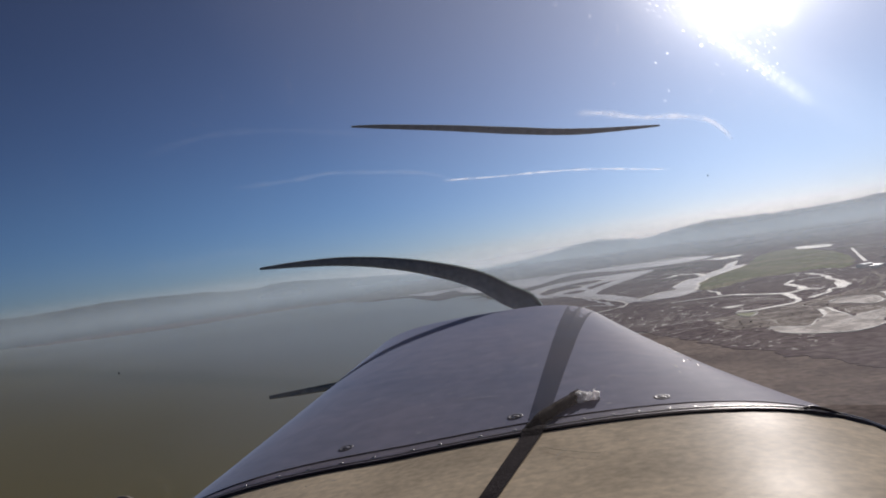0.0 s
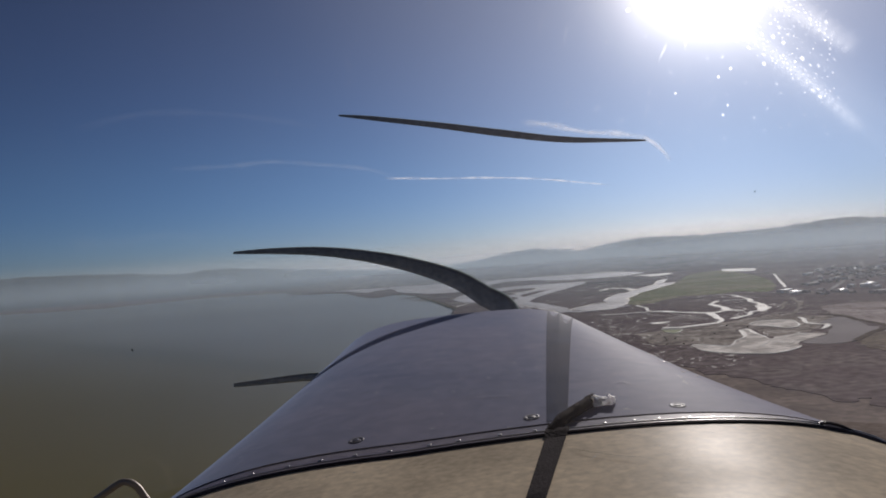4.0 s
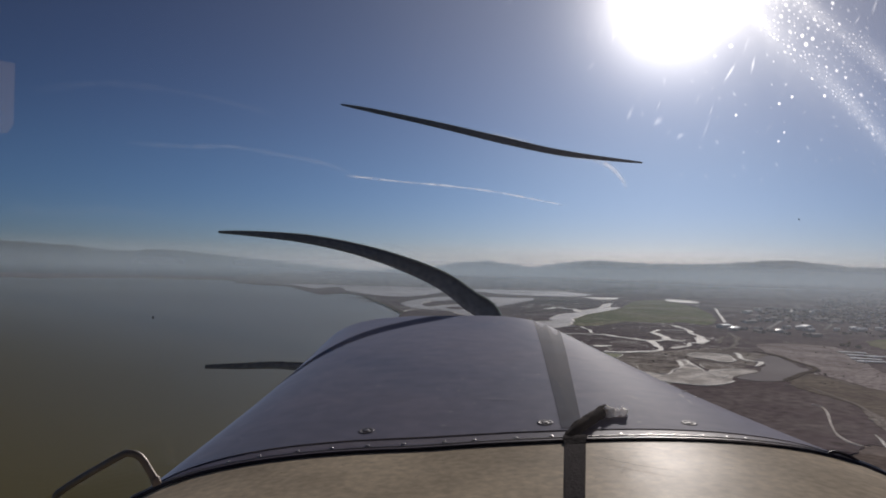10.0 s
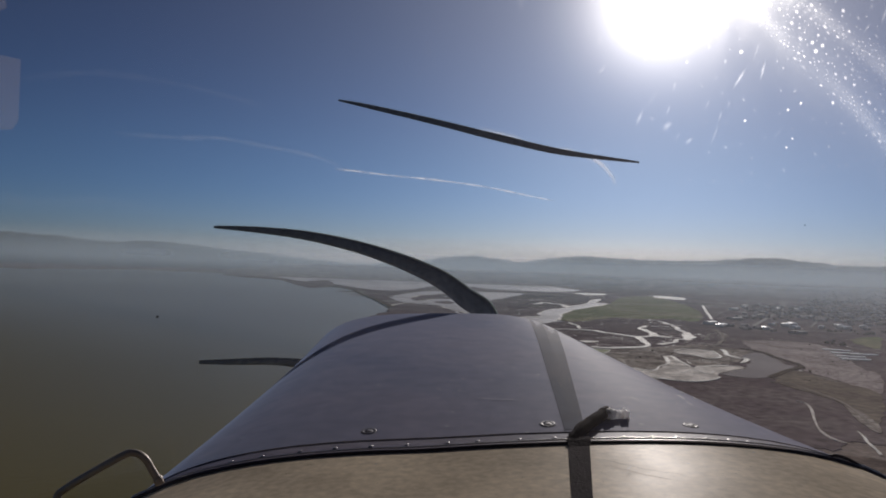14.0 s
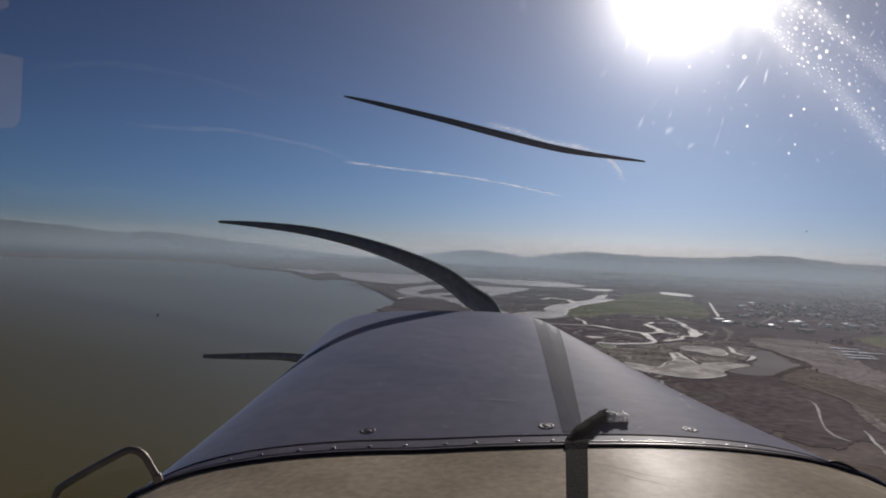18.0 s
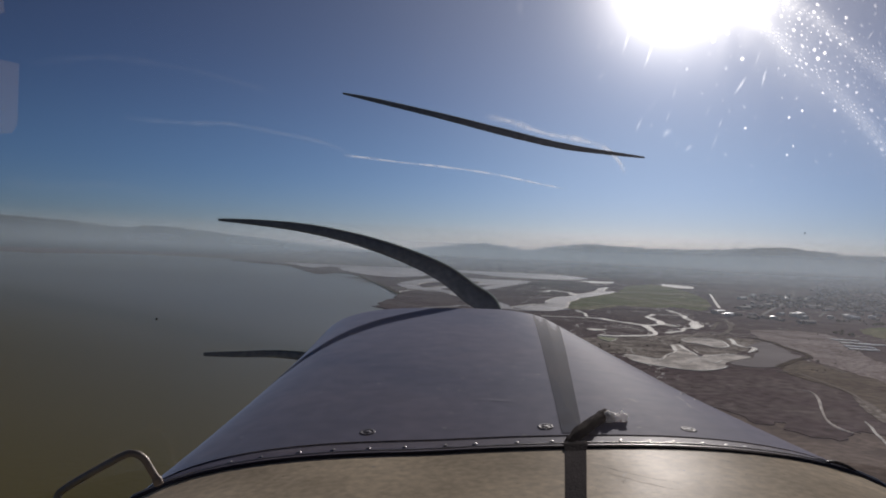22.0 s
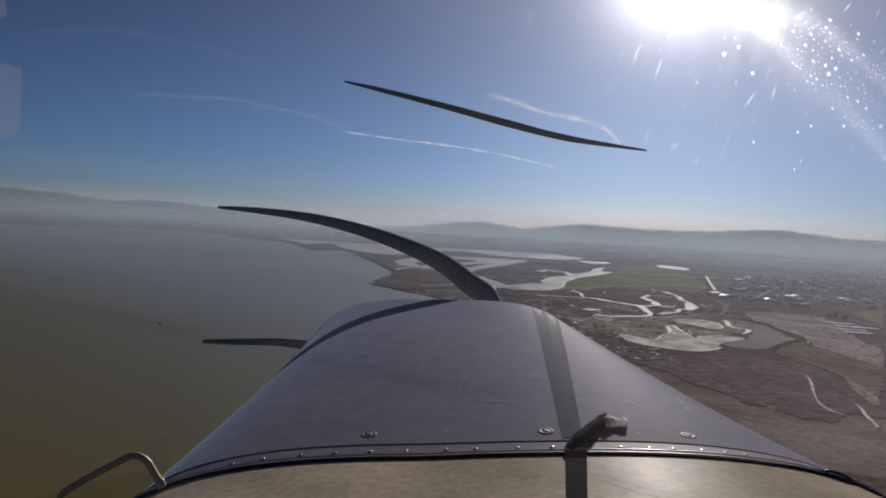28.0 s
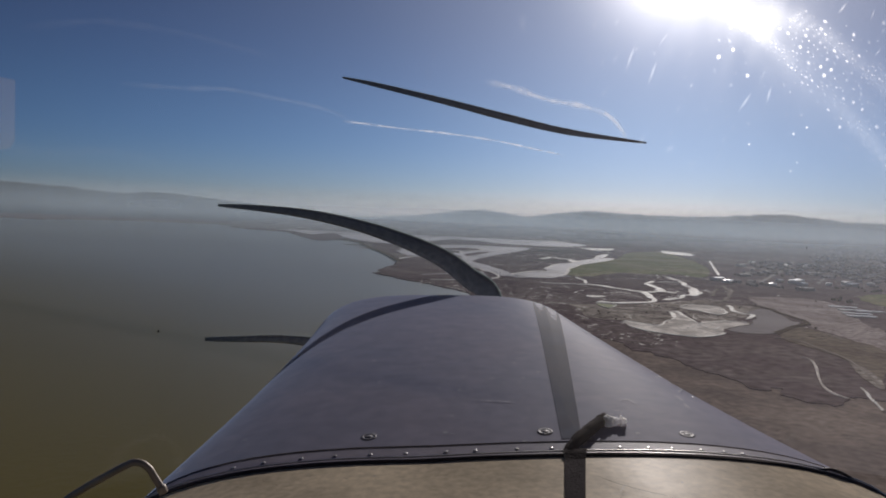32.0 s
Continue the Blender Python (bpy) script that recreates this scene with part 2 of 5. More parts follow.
M_PAINT = mat("worn_navy_paint", (0.158, 0.172, 0.248), 0.58, (0.305, 0.260, 0.305), 2.0, detail=5, bump=0.010, bump_scale=6, spec=0.009, fine=0.11, fine_scale=30, chips=0.075, contrast=(0.22, 0.78), dust=0.20)
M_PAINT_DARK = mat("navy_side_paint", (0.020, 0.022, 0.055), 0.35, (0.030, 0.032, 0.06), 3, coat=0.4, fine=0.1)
M_FLANGE = mat("glossy_navy_paint", (0.225, 0.222, 0.290), 0.5, (0.300, 0.275, 0.330), 3, bump=0.02, bump_scale=9, spec=0.022, fine=0.14, fine_scale=40)
M_LOCK = mat("painted_fastener", (0.19, 0.19, 0.235), 0.55, (0.13, 0.13, 0.16), 60, spec=0.15)
M_STRIPE = mat("matt_dark_stripe", (0.042, 0.058, 0.112), 0.62, (0.074, 0.070, 0.104), 2.2, detail=9, fine=0.18, fine_scale=16, spec=0.008, contrast=(0.32, 0.68), dust=0.03)
M_ALU = mat("dull_aluminium", (0.67, 0.565, 0.415), 0.42, (0.47, 0.395, 0.290), 6.0, bump=0.03, bump_scale=30, spec=0.0075, fine=0.16, fine_scale=80, chips=0.04, rough_var=0.08)
M_STEEL = mat("dull_steel", (0.56, 0.48, 0.40), 0.45, (0.36, 0.30, 0.25), 30, metal=0.15, fine=0.2)
M_RIVET = mat("rivet_metal", (0.50, 0.48, 0.49), 0.38, (0.30, 0.29, 0.30), 60, metal=0.6, spec=0.4)
M_SEAL_GLINT = mat("seal_glint_metal", (0.70, 0.68, 0.66), 0.35, (0.5, 0.48, 0.46), 30, metal=0.7)
M_RUBBER = mat("dark_rubber", (0.060, 0.046, 0.046), 0.38, (0.085, 0.068, 0.066), 20, fine=0.2, spec=0.35)
M_TAPE = mat("black_cloth_tape", (0.030, 0.023, 0.025), 0.9, (0.044, 0.035, 0.036), 60, bump=0.4, bump_scale=260, spec=0.03)
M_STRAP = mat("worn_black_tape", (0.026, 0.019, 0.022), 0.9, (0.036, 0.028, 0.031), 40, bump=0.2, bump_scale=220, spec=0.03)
M_FRAY = mat("frayed_silver_tip", (0.92, 0.91, 0.90), 0.6, (0.25, 0.23, 0.22), 130, contrast=(0.50, 0.62))
let_through = M_FRAY.node_tree.nodes.new("ShaderNodeBsdfTranslucent")
both_ways = M_FRAY.node_tree.nodes.new("ShaderNodeAddShader")
M_FRAY.node_tree.links.new(M_FRAY.node_tree.nodes["Principled BSDF"].outputs[0], both_ways.inputs[0])
M_FRAY.node_tree.links.new(let_through.outputs[0], both_ways.inputs[1])
let_through.inputs["Color"].default_value = (0.5, 0.49, 0.48, 1)
M_FRAY.node_tree.links.new(both_ways.outputs[0], M_FRAY.node_tree.nodes["Material Output"].inputs["Surface"])
M_BLADE = mat("weathered_grey_blade", (0.20, 0.25, 0.255), 0.5, (0.27, 0.31, 0.31), 6, fine=0.2, spec=0.25)
M_WATER = mat("turbid_bay_water", (0.150, 0.116, 0.010), 0.36, (0.165, 0.131, 0.016), 0.0016, detail=3, bump=6.0, bump_scale=0.25, spec=0.26, ior=1.33, rough_var=0.04, silt_sheen=((0.250, 0.268, 0.240), (0.60, 0.60, 0), 30, 480))
# pond and creek base colours include the bright sky reflection
M_POND = mat("sky_pale_shallow_pond", (0.68, 0.67, 0.695), 0.6, (0.48, 0.47, 0.485), 0.007, detail=9, bump=2.0, bump_scale=0.6, ior=1.33, spec=0.015, fine=0.16, fine_scale=0.04, contrast=(0.38, 0.64))
M_RILL = mat("wet_rill", (0.30, 0.25, 0.20), 0.6, (0.22, 0.18, 0.145), 0.05, bump=3.0, bump_scale=0.5, ior=1.33, spec=0.05)
M_CREEK = mat("sky_pale_creek_water", (0.96, 0.93, 0.85), 0.7, (0.54, 0.51, 0.45), 0.03, bump=2.0, bump_scale=0.8, ior=1.33, spec=0.10, contrast=(0.45, 0.70))
M_MUD = mat("wet_tidal_mud", (0.335, 0.275, 0.235), 0.9, (0.200, 0.165, 0.150), 0.016, detail=10, bump=14, bump_scale=0.12, fine=0.30, fine_scale=0.22, spec=0.0, contrast=(0.40, 0.62))
M_MARSH = mat("brown_salt_marsh", (0.150, 0.118, 0.126), 1.0, (0.218, 0.184, 0.182), 0.014, detail=12, bump=3, bump_scale=0.3, fine=0.48, fine_scale=0.13, spec=0.0, contrast=(0.40, 0.66))
M_SAND = mat("dry_bare_soil", (0.52, 0.455, 0.435), 0.95, (0.35, 0.30, 0.285), 0.022, detail=11, fine=0.48, fine_scale=0.20, spec=0.0, contrast=(0.40, 0.62))
M_PATCH = mat("mixed_fields", (0.24, 0.22, 0.205), 0.95, (0.17, 0.158, 0.145), 0.01, random_island=0.7, spec=0.0)
M_GRASS = mat("green_grass", (0.230, 0.255, 0.135), 0.95, (0.345, 0.325, 0.215), 0.010, detail=11, fine=0.42, fine_scale=0.08, spec=0.0, contrast=(0.42, 0.62))
M_ROAD = mat("pale_gravel_road", (0.40, 0.36, 0.32), 0.95, (0.30, 0.275, 0.24), 0.05, spec=0.0)
M_BRUSH = mat("olive_brown_brush", (0.185, 0.155, 0.128), 0.95, (0.265, 0.228, 0.180), 0.02, detail=10, fine=0.38, fine_scale=0.15, spec=0.0)
M_SCRATCH = mat("bare_scratch", (0.60, 0.60, 0.62), 0.6, (0.42, 0.42, 0.44), 40, spec=0.1)
M_STAIN = mat("dark_stain", (0.07, 0.06, 0.045), 0.8, (0.10, 0.085, 0.06), 40, spec=0.05)
M_PLAIN = mat("far_fields_mixed", (0.19, 0.175, 0.18), 0.95, (0.29, 0.27, 0.26), 0.003, detail=10, fine=0.6, fine_scale=0.03, spec=0.0, stretch=(1, 0.35, 1))
M_UPPER = mat("grey_brown_marsh", (0.265, 0.232, 0.208), 1.0, (0.44, 0.398, 0.350), 0.022, detail=12, bump=3, bump_scale=0.3, fine=0.60, fine_scale=0.14, spec=0.0, contrast=(0.42, 0.60))
M_LEVEE = mat("dark_levee_earth", (0.10, 0.085, 0.07), 0.95, (0.14, 0.12, 0.095), 0.03, spec=0.0)
M_HOUSE = mat("town_walls", (0.33, 0.31, 0.31), 0.8, (0.22, 0.21, 0.21), 0.05, random_island=0.8, spec=0.1)
M_ROOF = mat("pale_roof_sheet", (0.84, 0.83, 0.80), 0.35, (0.72, 0.71, 0.69), 0.3, spec=0.5)
M_WALL = mat("shed_wall", (0.78, 0.75, 0.70), 0.8, (0.66, 0.63, 0.58), 0.3, spec=0.1)
M_TREE = mat("dark_foliage", (0.075, 0.074, 0.050), 0.95, (0.11, 0.104, 0.07), 0.2, random_island=0.5, spec=0.0)
M_DULL = mat("grey_building", (0.36, 0.34, 0.34), 0.7, (0.26, 0.25, 0.25), 0.1, spec=0.2)
M_STREET = mat("grey_street", (0.26, 0.245, 0.24), 0.9, (0.20, 0.19, 0.185), 0.05, spec=0.05)
# wet silt, its colour raised for the same sky shine as the creeks
M_SILT = mat("sky_pale_wet_silt", (0.90, 0.84, 0.76), 0.9, (0.52, 0.475, 0.425), 0.045, detail=11, fine=0.30, fine_scale=0.16, spec=0.03, contrast=(0.42, 0.58))
M_BASIN = mat("still_basin_water", (0.38, 0.355, 0.36), 0.8, (0.30, 0.28, 0.285), 0.012, ior=1.33, spec=0.004)
M_ALGAE = mat("algae_green_water", (0.52, 0.54, 0.36), 0.8, (0.40, 0.43, 0.27), 0.06, ior=1.33, spec=0.005)
# blue-grey base colour holds part of the distance haze
M_HILL = mat("haze_blue_wooded_hill", (0.105, 0.132, 0.150), 0.95, (0.140, 0.165, 0.178), 0.004, detail=8, fine=0.2, fine_scale=0.03, spec=0.03)


# ---- mesh helpers ----
def mesh_of(name, verts, faces, material, smooth=False):
    me = bpy.data.meshes.new(name)
    me.from_pydata(verts, [], faces)
    me.materials.append(material)
    if smooth:
        for p in me.polygons:
            p.use_smooth = True
    me.update()
    return me


def part(name, data, parent, label=""):
    ob = new(name, data)
    ob.parent = parent
    if label:
        ob["label"] = label
    return ob


def smooth_line(points, steps=6):
    pts = [Vector((*p, 0) if len(p) == 2 else p) for p in points]
    out = []
    for i in range(len(pts) - 1):
        p0, p1, p2, p3 = pts[max(i - 1, 0)], pts[i], pts[i + 1], pts[min(i + 2, len(pts) - 1)]
        for k in range(steps):
            t = k / steps
            out.append(0.5 * ((2 * p1) + (p2 - p0) * t + (2 * p0 - 5 * p1 + 4 * p2 - p3) * t * t + (3 * p1 - p0 - 3 * p2 + p3) * t ** 3))
    out.append(pts[-1])
    return out


def tube_data(name, points, radius, material, seg=10, steps=6, caps=True, taper=None):
    line = smooth_line(points, steps)
    verts, faces = [], []
    for i, p in enumerate(line):
        d = (line[min(i + 1, len(line) - 1)] - line[max(i - 1, 0)]).normalized()
        a = d.cross(Vector((0, 0, 1)))
        a = a.normalized() if a.length > 0.05 else d.cross(Vector((0, 1, 0))).normalized()
        b = d.cross(a).normalized()
        r = radius * (taper(i / (len(line) - 1)) if taper else 1)
        verts += [p + (a * math.cos(2 * math.pi * k / seg) + b * math.sin(2 * math.pi * k / seg)) * r for k in range(seg)]
    for i in range(len(line) - 1):
        for k in range(seg):
            faces.append((i * seg + k, i * seg + (k + 1) % seg, (i + 1) * seg + (k + 1) % seg, (i + 1) * seg + k))
    if caps:
        faces += [tuple(range(seg))[::-1], tuple(len(verts) - seg + k for k in range(seg))]
    return mesh_of(name, verts, faces, material, True)


def ribbon_data(name, points, width, z, material, steps=8, depth=0.4, wobble=0.15):
    line = [p + Vector((noise.noise(p * 0.025), noise.noise(p * 0.025 + Vector((5, 5, 5))), 0)) * width * wobble * 2.5 for p in smooth_line(points, steps)]
    verts, faces = [], []
    for i, p in enumerate(line):
        d = (line[min(i + 1, len(line) - 1)] - line[max(i - 1, 0)]).normalized()
        s = Vector((-d.y, d.x, 0))
        w = width / 2 * (1 + wobble * 2 * noise.noise(p * 0.02) + wobble * noise.noise(p * 0.09))
        for off, dz in ((-w - depth, -depth), (-w, 0), (w, 0), (w + depth, -depth)):
            verts.append(p + s * off + Vector((0, 0, z + dz)))
    for i in range(len(line) - 1):
        for k in range(3):
            a = i * 4 + k
            faces.append((a, a + 1, a + 5, a + 4)[::-1])
    return mesh_of(name, verts, faces, material)


def patch_data(name, outline, z, material, depth=0.5, rough_edge=6.0, steps=6, closed=True):
    """A low sheet of ground with an irregular edge and a short bank down to what it lies on."""
    pts = list(outline)
    line = smooth_line(pts + [pts[0]], steps * 2)[:-1]
    line = [p + Vector((noise.noise(p * 0.03), noise.noise(p * 0.03 + Vector((9, 9, 9))), 0)) * rough_edge + Vector((noise.noise(p * 0.11), noise.noise(p * 0.11 + Vector((9, 9, 9))), 0)) * rough_edge * 0.8 for p in line]
    bm = bmesh.new()
    top = [bm.verts.new((p.x, p.y, z)) for p in line]
    low = [bm.verts.new((p.x, p.y, z - depth)) for p in line]
    f = bm.faces.new(top)
    if f.calc_area() and f.normal.z < 0:
        f.normal_flip()
    f.normal_update()
    if f.normal.z < 0:
        f.normal_flip()
    bmesh.ops.triangulate(bm, faces=[f])
    for i in range(len(top)):
        j = (i + 1) % len(top)
        bm.faces.new((top[i], low[i], low[j], top[j]))
    me = bpy.data.meshes.new(name)
    bm.to_mesh(me)
    bm.free()
    me.materials.append(material)
    return me


# ---- ground ----
SHORE = [(-1562, 2949), (-1466, 3225), (-1319, 3410), (-1086, 3408), (-921, 3374), (-715, 2922), (-545, 2769), (-415, 2391), (-329, 2182), (-271, 2256), (-183, 2048), (-128, 1768), (-76, 1500), (-57, 1385), (-58, 1290), (-77, 1102)]
EDGE = [(183, 437), (187, 429), (185, 411), (195, 418), (200, 411), (196, 391), (201, 386), (206, 379), (217, 373), (228, 381), (245, 395)]
SALT_POND = [(-741, 3105), (-579, 2997), (-447, 2690), (-301, 2497), (-182, 2221), (-94, 2148), (-27, 2312), (69, 2755), (166, 2757), (242, 2570), (350, 2496), (472, 2531), (586, 2742), (572, 2944), (493, 3168), (359, 3289), (182, 3280), (5, 3366), (-160, 3611), (-340, 3767), (-579, 3824), (-763, 3867), (-839, 3629)]
LEVEE_A = [(-814, 3519), (-738, 3744), (-619, 3716), (-497, 3865), (-377, 4171), (-206, 4595)]
LEVEE_B = [(-396, 2623), (-345, 2865), (-263, 2919), (-145, 2794), (-38, 2808), (67, 3191), (198, 3583)]
LEVEE_C = [(-757, 3065), (-649, 2956), (-549, 2854), (-453, 2604), (-371, 2457), (-277, 2300), (-190, 2123), (-100, 1952), (-25, 2142), (67, 2522)]
LEVEE_D = [(-199, 2113), (-152, 1866), (-93, 1594), (-55, 1369)]
MARSH_A = [(-401, 2351), (-412, 2672), (-363, 2834), (-282, 2403), (-295, 2177), (-328, 2135)]
MARSH_B = [(-162, 2072), (-105, 2055), (-53, 1999), (-88, 1776), (-122, 1774)]
MARSH_C = [(-61, 1417), (-31, 1535), (11, 1545), (48, 1423), (90, 1243), (107, 1116), (68, 1039), (4, 1008), (-51, 1034), (-73, 1103), (-56, 1276)]
PONDS_MIDDLE = [(-71, 1736), (-60, 1892), (5, 2133), (110, 2286), (214, 2270), (307, 2244), (209, 1895), (169, 1783), (90, 1487), (110, 1366), (135, 1173), (109, 1138), (90, 1243), (48, 1423), (11, 1545), (-31, 1555), (-57, 1623)]
ISLET_A = [(-29, 1747), (5, 1922), (64, 1914), (76, 1783), (31, 1720), (-8, 1640)]
ISLET_B = [(32, 1981), (101, 2081), (145, 2021), (107, 1893), (55, 1877)]
ISLET_C = [(85, 1739), (133, 1859), (164, 1914), (118, 1742), (87, 1646)]
ISLET_D = [(20, 1616), (56, 1668), (73, 1614), (52, 1556)]
CHANNEL_A = [(-69, 1739), (-38, 1593), (10, 1505), (51, 1496), (79, 1378), (110, 1267), (126, 1146), (180, 1143), (224, 1186)]
CHANNEL_B = [(55, 1362), (76, 1235), (88, 1116)]
CHANNEL_C = [(-8, 1086), (30, 1128), (58, 1165), (88, 1116)]
CHANNEL_D = [(68, 1509), (120, 1672), (180, 1871), (281, 2113)]
THIN_POND_A = [(426, 3465), (518, 3508), (571, 3196), (547, 3037), (474, 3077), (403, 3196)]
THIN_POND_B = [(504, 2475), (561, 2487), (623, 2504), (597, 2401), (527, 2337)]
THIN_POND_C = [(791, 2498), (829, 2455), (843, 2360), (795, 2224), (753, 2253), (748, 2350)]
THIN_POND_D = [(-1171, 4449), (-1056, 4477), (-952, 4500), (-952, 4501), (-1056, 4477)]
FIELD = [(254, 1352), (305, 1490), (392, 1676), (463, 1813), (611, 2235), (728, 2405), (755, 2288), (643, 1723), (537, 1400), (478, 1282), (457, 1332), (400, 1314), (348, 1311), (289, 1232), (234, 1191)]
RIVER_BEND = [(213, 1342), (264, 1497), (291, 1533), (332, 1635), (406, 1795), (452, 1955), (499, 2049), (439, 1843), (460, 1811), (387, 1653), (320, 1516), (264, 1372), (236, 1251), (207, 1167), (178, 1142), (150, 1148), (135, 1173), (176, 1242), (206, 1271)]
CREEK_NORTH = [(258, 1665), (296, 1760), (307, 1722), (323, 1670), (316, 1586)]
CREEK_LONG = [(160, 1038), (196, 1038), (243, 1034), (263, 987), (286, 961), (307, 976), (329, 964)]
CREEK_FORK = [(307, 969), (322, 1028), (327, 1071), (332, 1109), (350, 1146)]
CREEK_HOOK = [(283, 959), (276, 904), (271, 872), (251, 836), (212, 817), (190, 825)]
CREEK_SPUR = [(235, 1171), (237, 1121), (229, 1053)]
CREEK_LOOP = [(404, 1256), (412, 1227), (401, 1160), (387, 1089), (371, 1010), (357, 968), (334, 939), (312, 905), (282, 870)]
CREEK_LINK = [(358, 1140), (379, 1149), (394, 1138)]
LOOP_POOL = [(366, 1023), (387, 1048), (354, 953), (340, 941)]
SLIT_POND = [(191, 883), (203, 888), (215, 887), (198, 868)]
GREEN_POND = [(187, 809), (197, 802), (205, 790), (190, 761), (185, 778)]
OVAL = [(279, 805), (305, 829), (324, 820), (322, 786), (313, 760), (296, 746), (290, 771), (279, 781)]
TIDAL = [(177, 664), (192, 658), (200, 650), (210, 656), (225, 678), (241, 713), (250, 753), (263, 762), (255, 717), (253, 675), (265, 690), (290, 697), (304, 686), (279, 659), (259, 634), (254, 618), (237, 596), (219, 592), (203, 599), (188, 612), (178, 628)]
TIDE_LINE_A = [(178, 665), (191, 654), (200, 647), (208, 649), (226, 679), (242, 713), (251, 749)]
TIDE_LINE_B = [(261, 757), (255, 717), (251, 671), (271, 688), (294, 694)]
TIDE_LINE_C = [(179, 628), (188, 609), (202, 596), (218, 589), (236, 596), (254, 618)]
TIDE_LINE_D = [(227, 635), (248, 657), (251, 635), (263, 651)]
BASIN = [(340, 777), (378, 818), (376, 784), (362, 721), (363, 707), (332, 670), (306, 631), (285, 620), (270, 625), (266, 639), (282, 660), (304, 683), (333, 733)]
BASIN_LEVEE = [(378, 859), (385, 820), (378, 754), (369, 705), (330, 663), (303, 627)]
CREEK_EAST = [(343, 837), (332, 784), (333, 762), (338, 755), (325, 730), (315, 719)]
CREEK_TOWN = [(452, 1118), (419, 1015), (384, 932), (346, 870)]
CREEK_TOWN_B = [(416, 1052), (368, 945)]
ROAD_FAR = [(734, 1911), (626, 1603), (543, 1364)]
LOT = [(421, 959), (470, 971), (505, 964), (512, 924), (489, 844), (433, 715), (425, 671), (356, 560), (359, 618), (359, 674), (369, 705), (378, 754), (387, 847)]
BRUSH = [(302, 624), (332, 663), (351, 668), (355, 611), (352, 555), (280, 440), (293, 484), (296, 509), (298, 550), (293, 583)]
BRUSH_PATH = [(349, 642), (350, 624), (349, 607)]
ROAD = [(289, 601), (303, 593), (302, 558), (299, 513), (287, 474), (276, 444), (268, 421)]
ROAD_VERGE = [(297, 511), (294, 486), (285, 457), (280, 440), (266, 418), (267, 432), (278, 465)]
MARSH_CREEK = [(255, 420), (251, 409), (244, 394), (239, 380), (234, 367)]
MARSH_CREEK_B = [(267, 515), (269, 505), (255, 471), (236, 429), (229, 404), (230, 391)]
PARK = [(609, 1031), (689, 1092), (580, 918), (582, 967)]
TOWN = [(580, 1384), (936, 2075), (1054, 1963), (1059, 1681), (589, 933), (535, 926), (518, 989), (439, 987), (460, 1113)]
UPPER = [(155, 782), (218, 814), (271, 844), (334, 889), (358, 863), (371, 846), (382, 834), (299, 707), (261, 692), (267, 772), (251, 758), (236, 704), (208, 659), (180, 672), (152, 686)]
TOWN_EDGE_ROAD = [(841, 1937), (859, 1840), (885, 1776), (876, 1630), (869, 1506)]
SHEDS = [(491, 876), (481, 842), (470, 809), (457, 783), (502, 834)]
SHEDS_B = [(508, 871), (503, 839), (485, 805), (479, 781), (515, 833)]
WHITE_HALLS = [(488, 1232), (489, 1191), (549, 1161), (605, 1255), (622, 1242), (651, 1277), (616, 1200), (675, 1226), (724, 1258), (719, 1236), (773, 1270), (892, 1820), (738, 1725), (848, 1919), (933, 1805)]

# the sheet of bay water that reaches the horizon
rings = [0, 60, 150, 300, 600, 1200, 2400, 4900]
seg = 96
v, f = [(0, 0, 0)], []
for r in rings[1:]:
    v += [(r * math.sin(2 * math.pi * k / seg), r * math.cos(2 * math.pi * k / seg), 0) for k in range(seg)]
f += [(0, 1 + (k + 1) % seg, 1 + k) for k in range(seg)]
for i in range(len(rings) - 2):
    a, b = 1 + i * seg, 1 + (i + 1) * seg
    f += [(a + k, a + (k + 1) % seg, b + (k + 1) % seg, b + k) for k in range(seg)]
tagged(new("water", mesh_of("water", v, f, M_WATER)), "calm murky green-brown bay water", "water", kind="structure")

LAND = SHORE + [(-40, 1010), (30, 900), (80, 760), (120, 620), (150, 520)] + EDGE + [(300, 352), (560, 270), (1300, 150), (2600, 50), (4300, 600), (4400, 2000),
       (3400, 3300), (1900, 4350), (300, 4780), (-1300, 4640), (-2700, 3950), (-2500, 3200)]
MUD = [(70, 760), (160, 640), (260, 480), (700, 340), (2500, 160), (3900, 400), (3300, -900), (900, -900), (260, -300), (120, 60), (70, 230), (95, 330), (60, 420), (75, 560)]
tagged(new("ground", patch_data("ground", LAND, 0.8, M_MARSH, 1.2, 9)), "flat dark brown salt marsh plain beside the bay", "ground", kind="structure")
tagged(new("mudflat", patch_data("mudflat", MUD, 0.35, M_MUD, 0.6, 5)), "wet tan tidal mudflat along the marsh edge", "mudflat", kind="structure")


def plain_z(x, y):
    """Height of the land that climbs gently towards the feet of the far hills."""
    r = math.hypot(x, y)
    return 58 * max(0.0, (r - 3100) / 1250) ** 1.15 * min(1.0, max(0.0, (math.degrees(math.atan2(x, y)) + 15) / 7))


v, f = [], []
for i in range(13):
    r = 3100 + 1300 * i / 12
    for k in range(113):
        a = radians(-15 + 0.75 * k)
        x, y = r * math.sin(a), r * math.cos(a)
        v.append((x, y, plain_z(x, y) + (0.9 + 1.5 * i / 12 * noise.noise(Vector((x, y, 0)) * 0.006) if i else 0.5)))
for i in range(12):
    f += [(i * 113 + k, i * 113 + k + 1, i * 113 + k + 114, i * 113 + k + 113) for k in range(112)]
tagged(new("far_plain", mesh_of("far_plain", v, [q[::-1] for q in f], M_PLAIN, True)), "far brown plain of fields climbing gently to the hills", "plain", kind="structure")


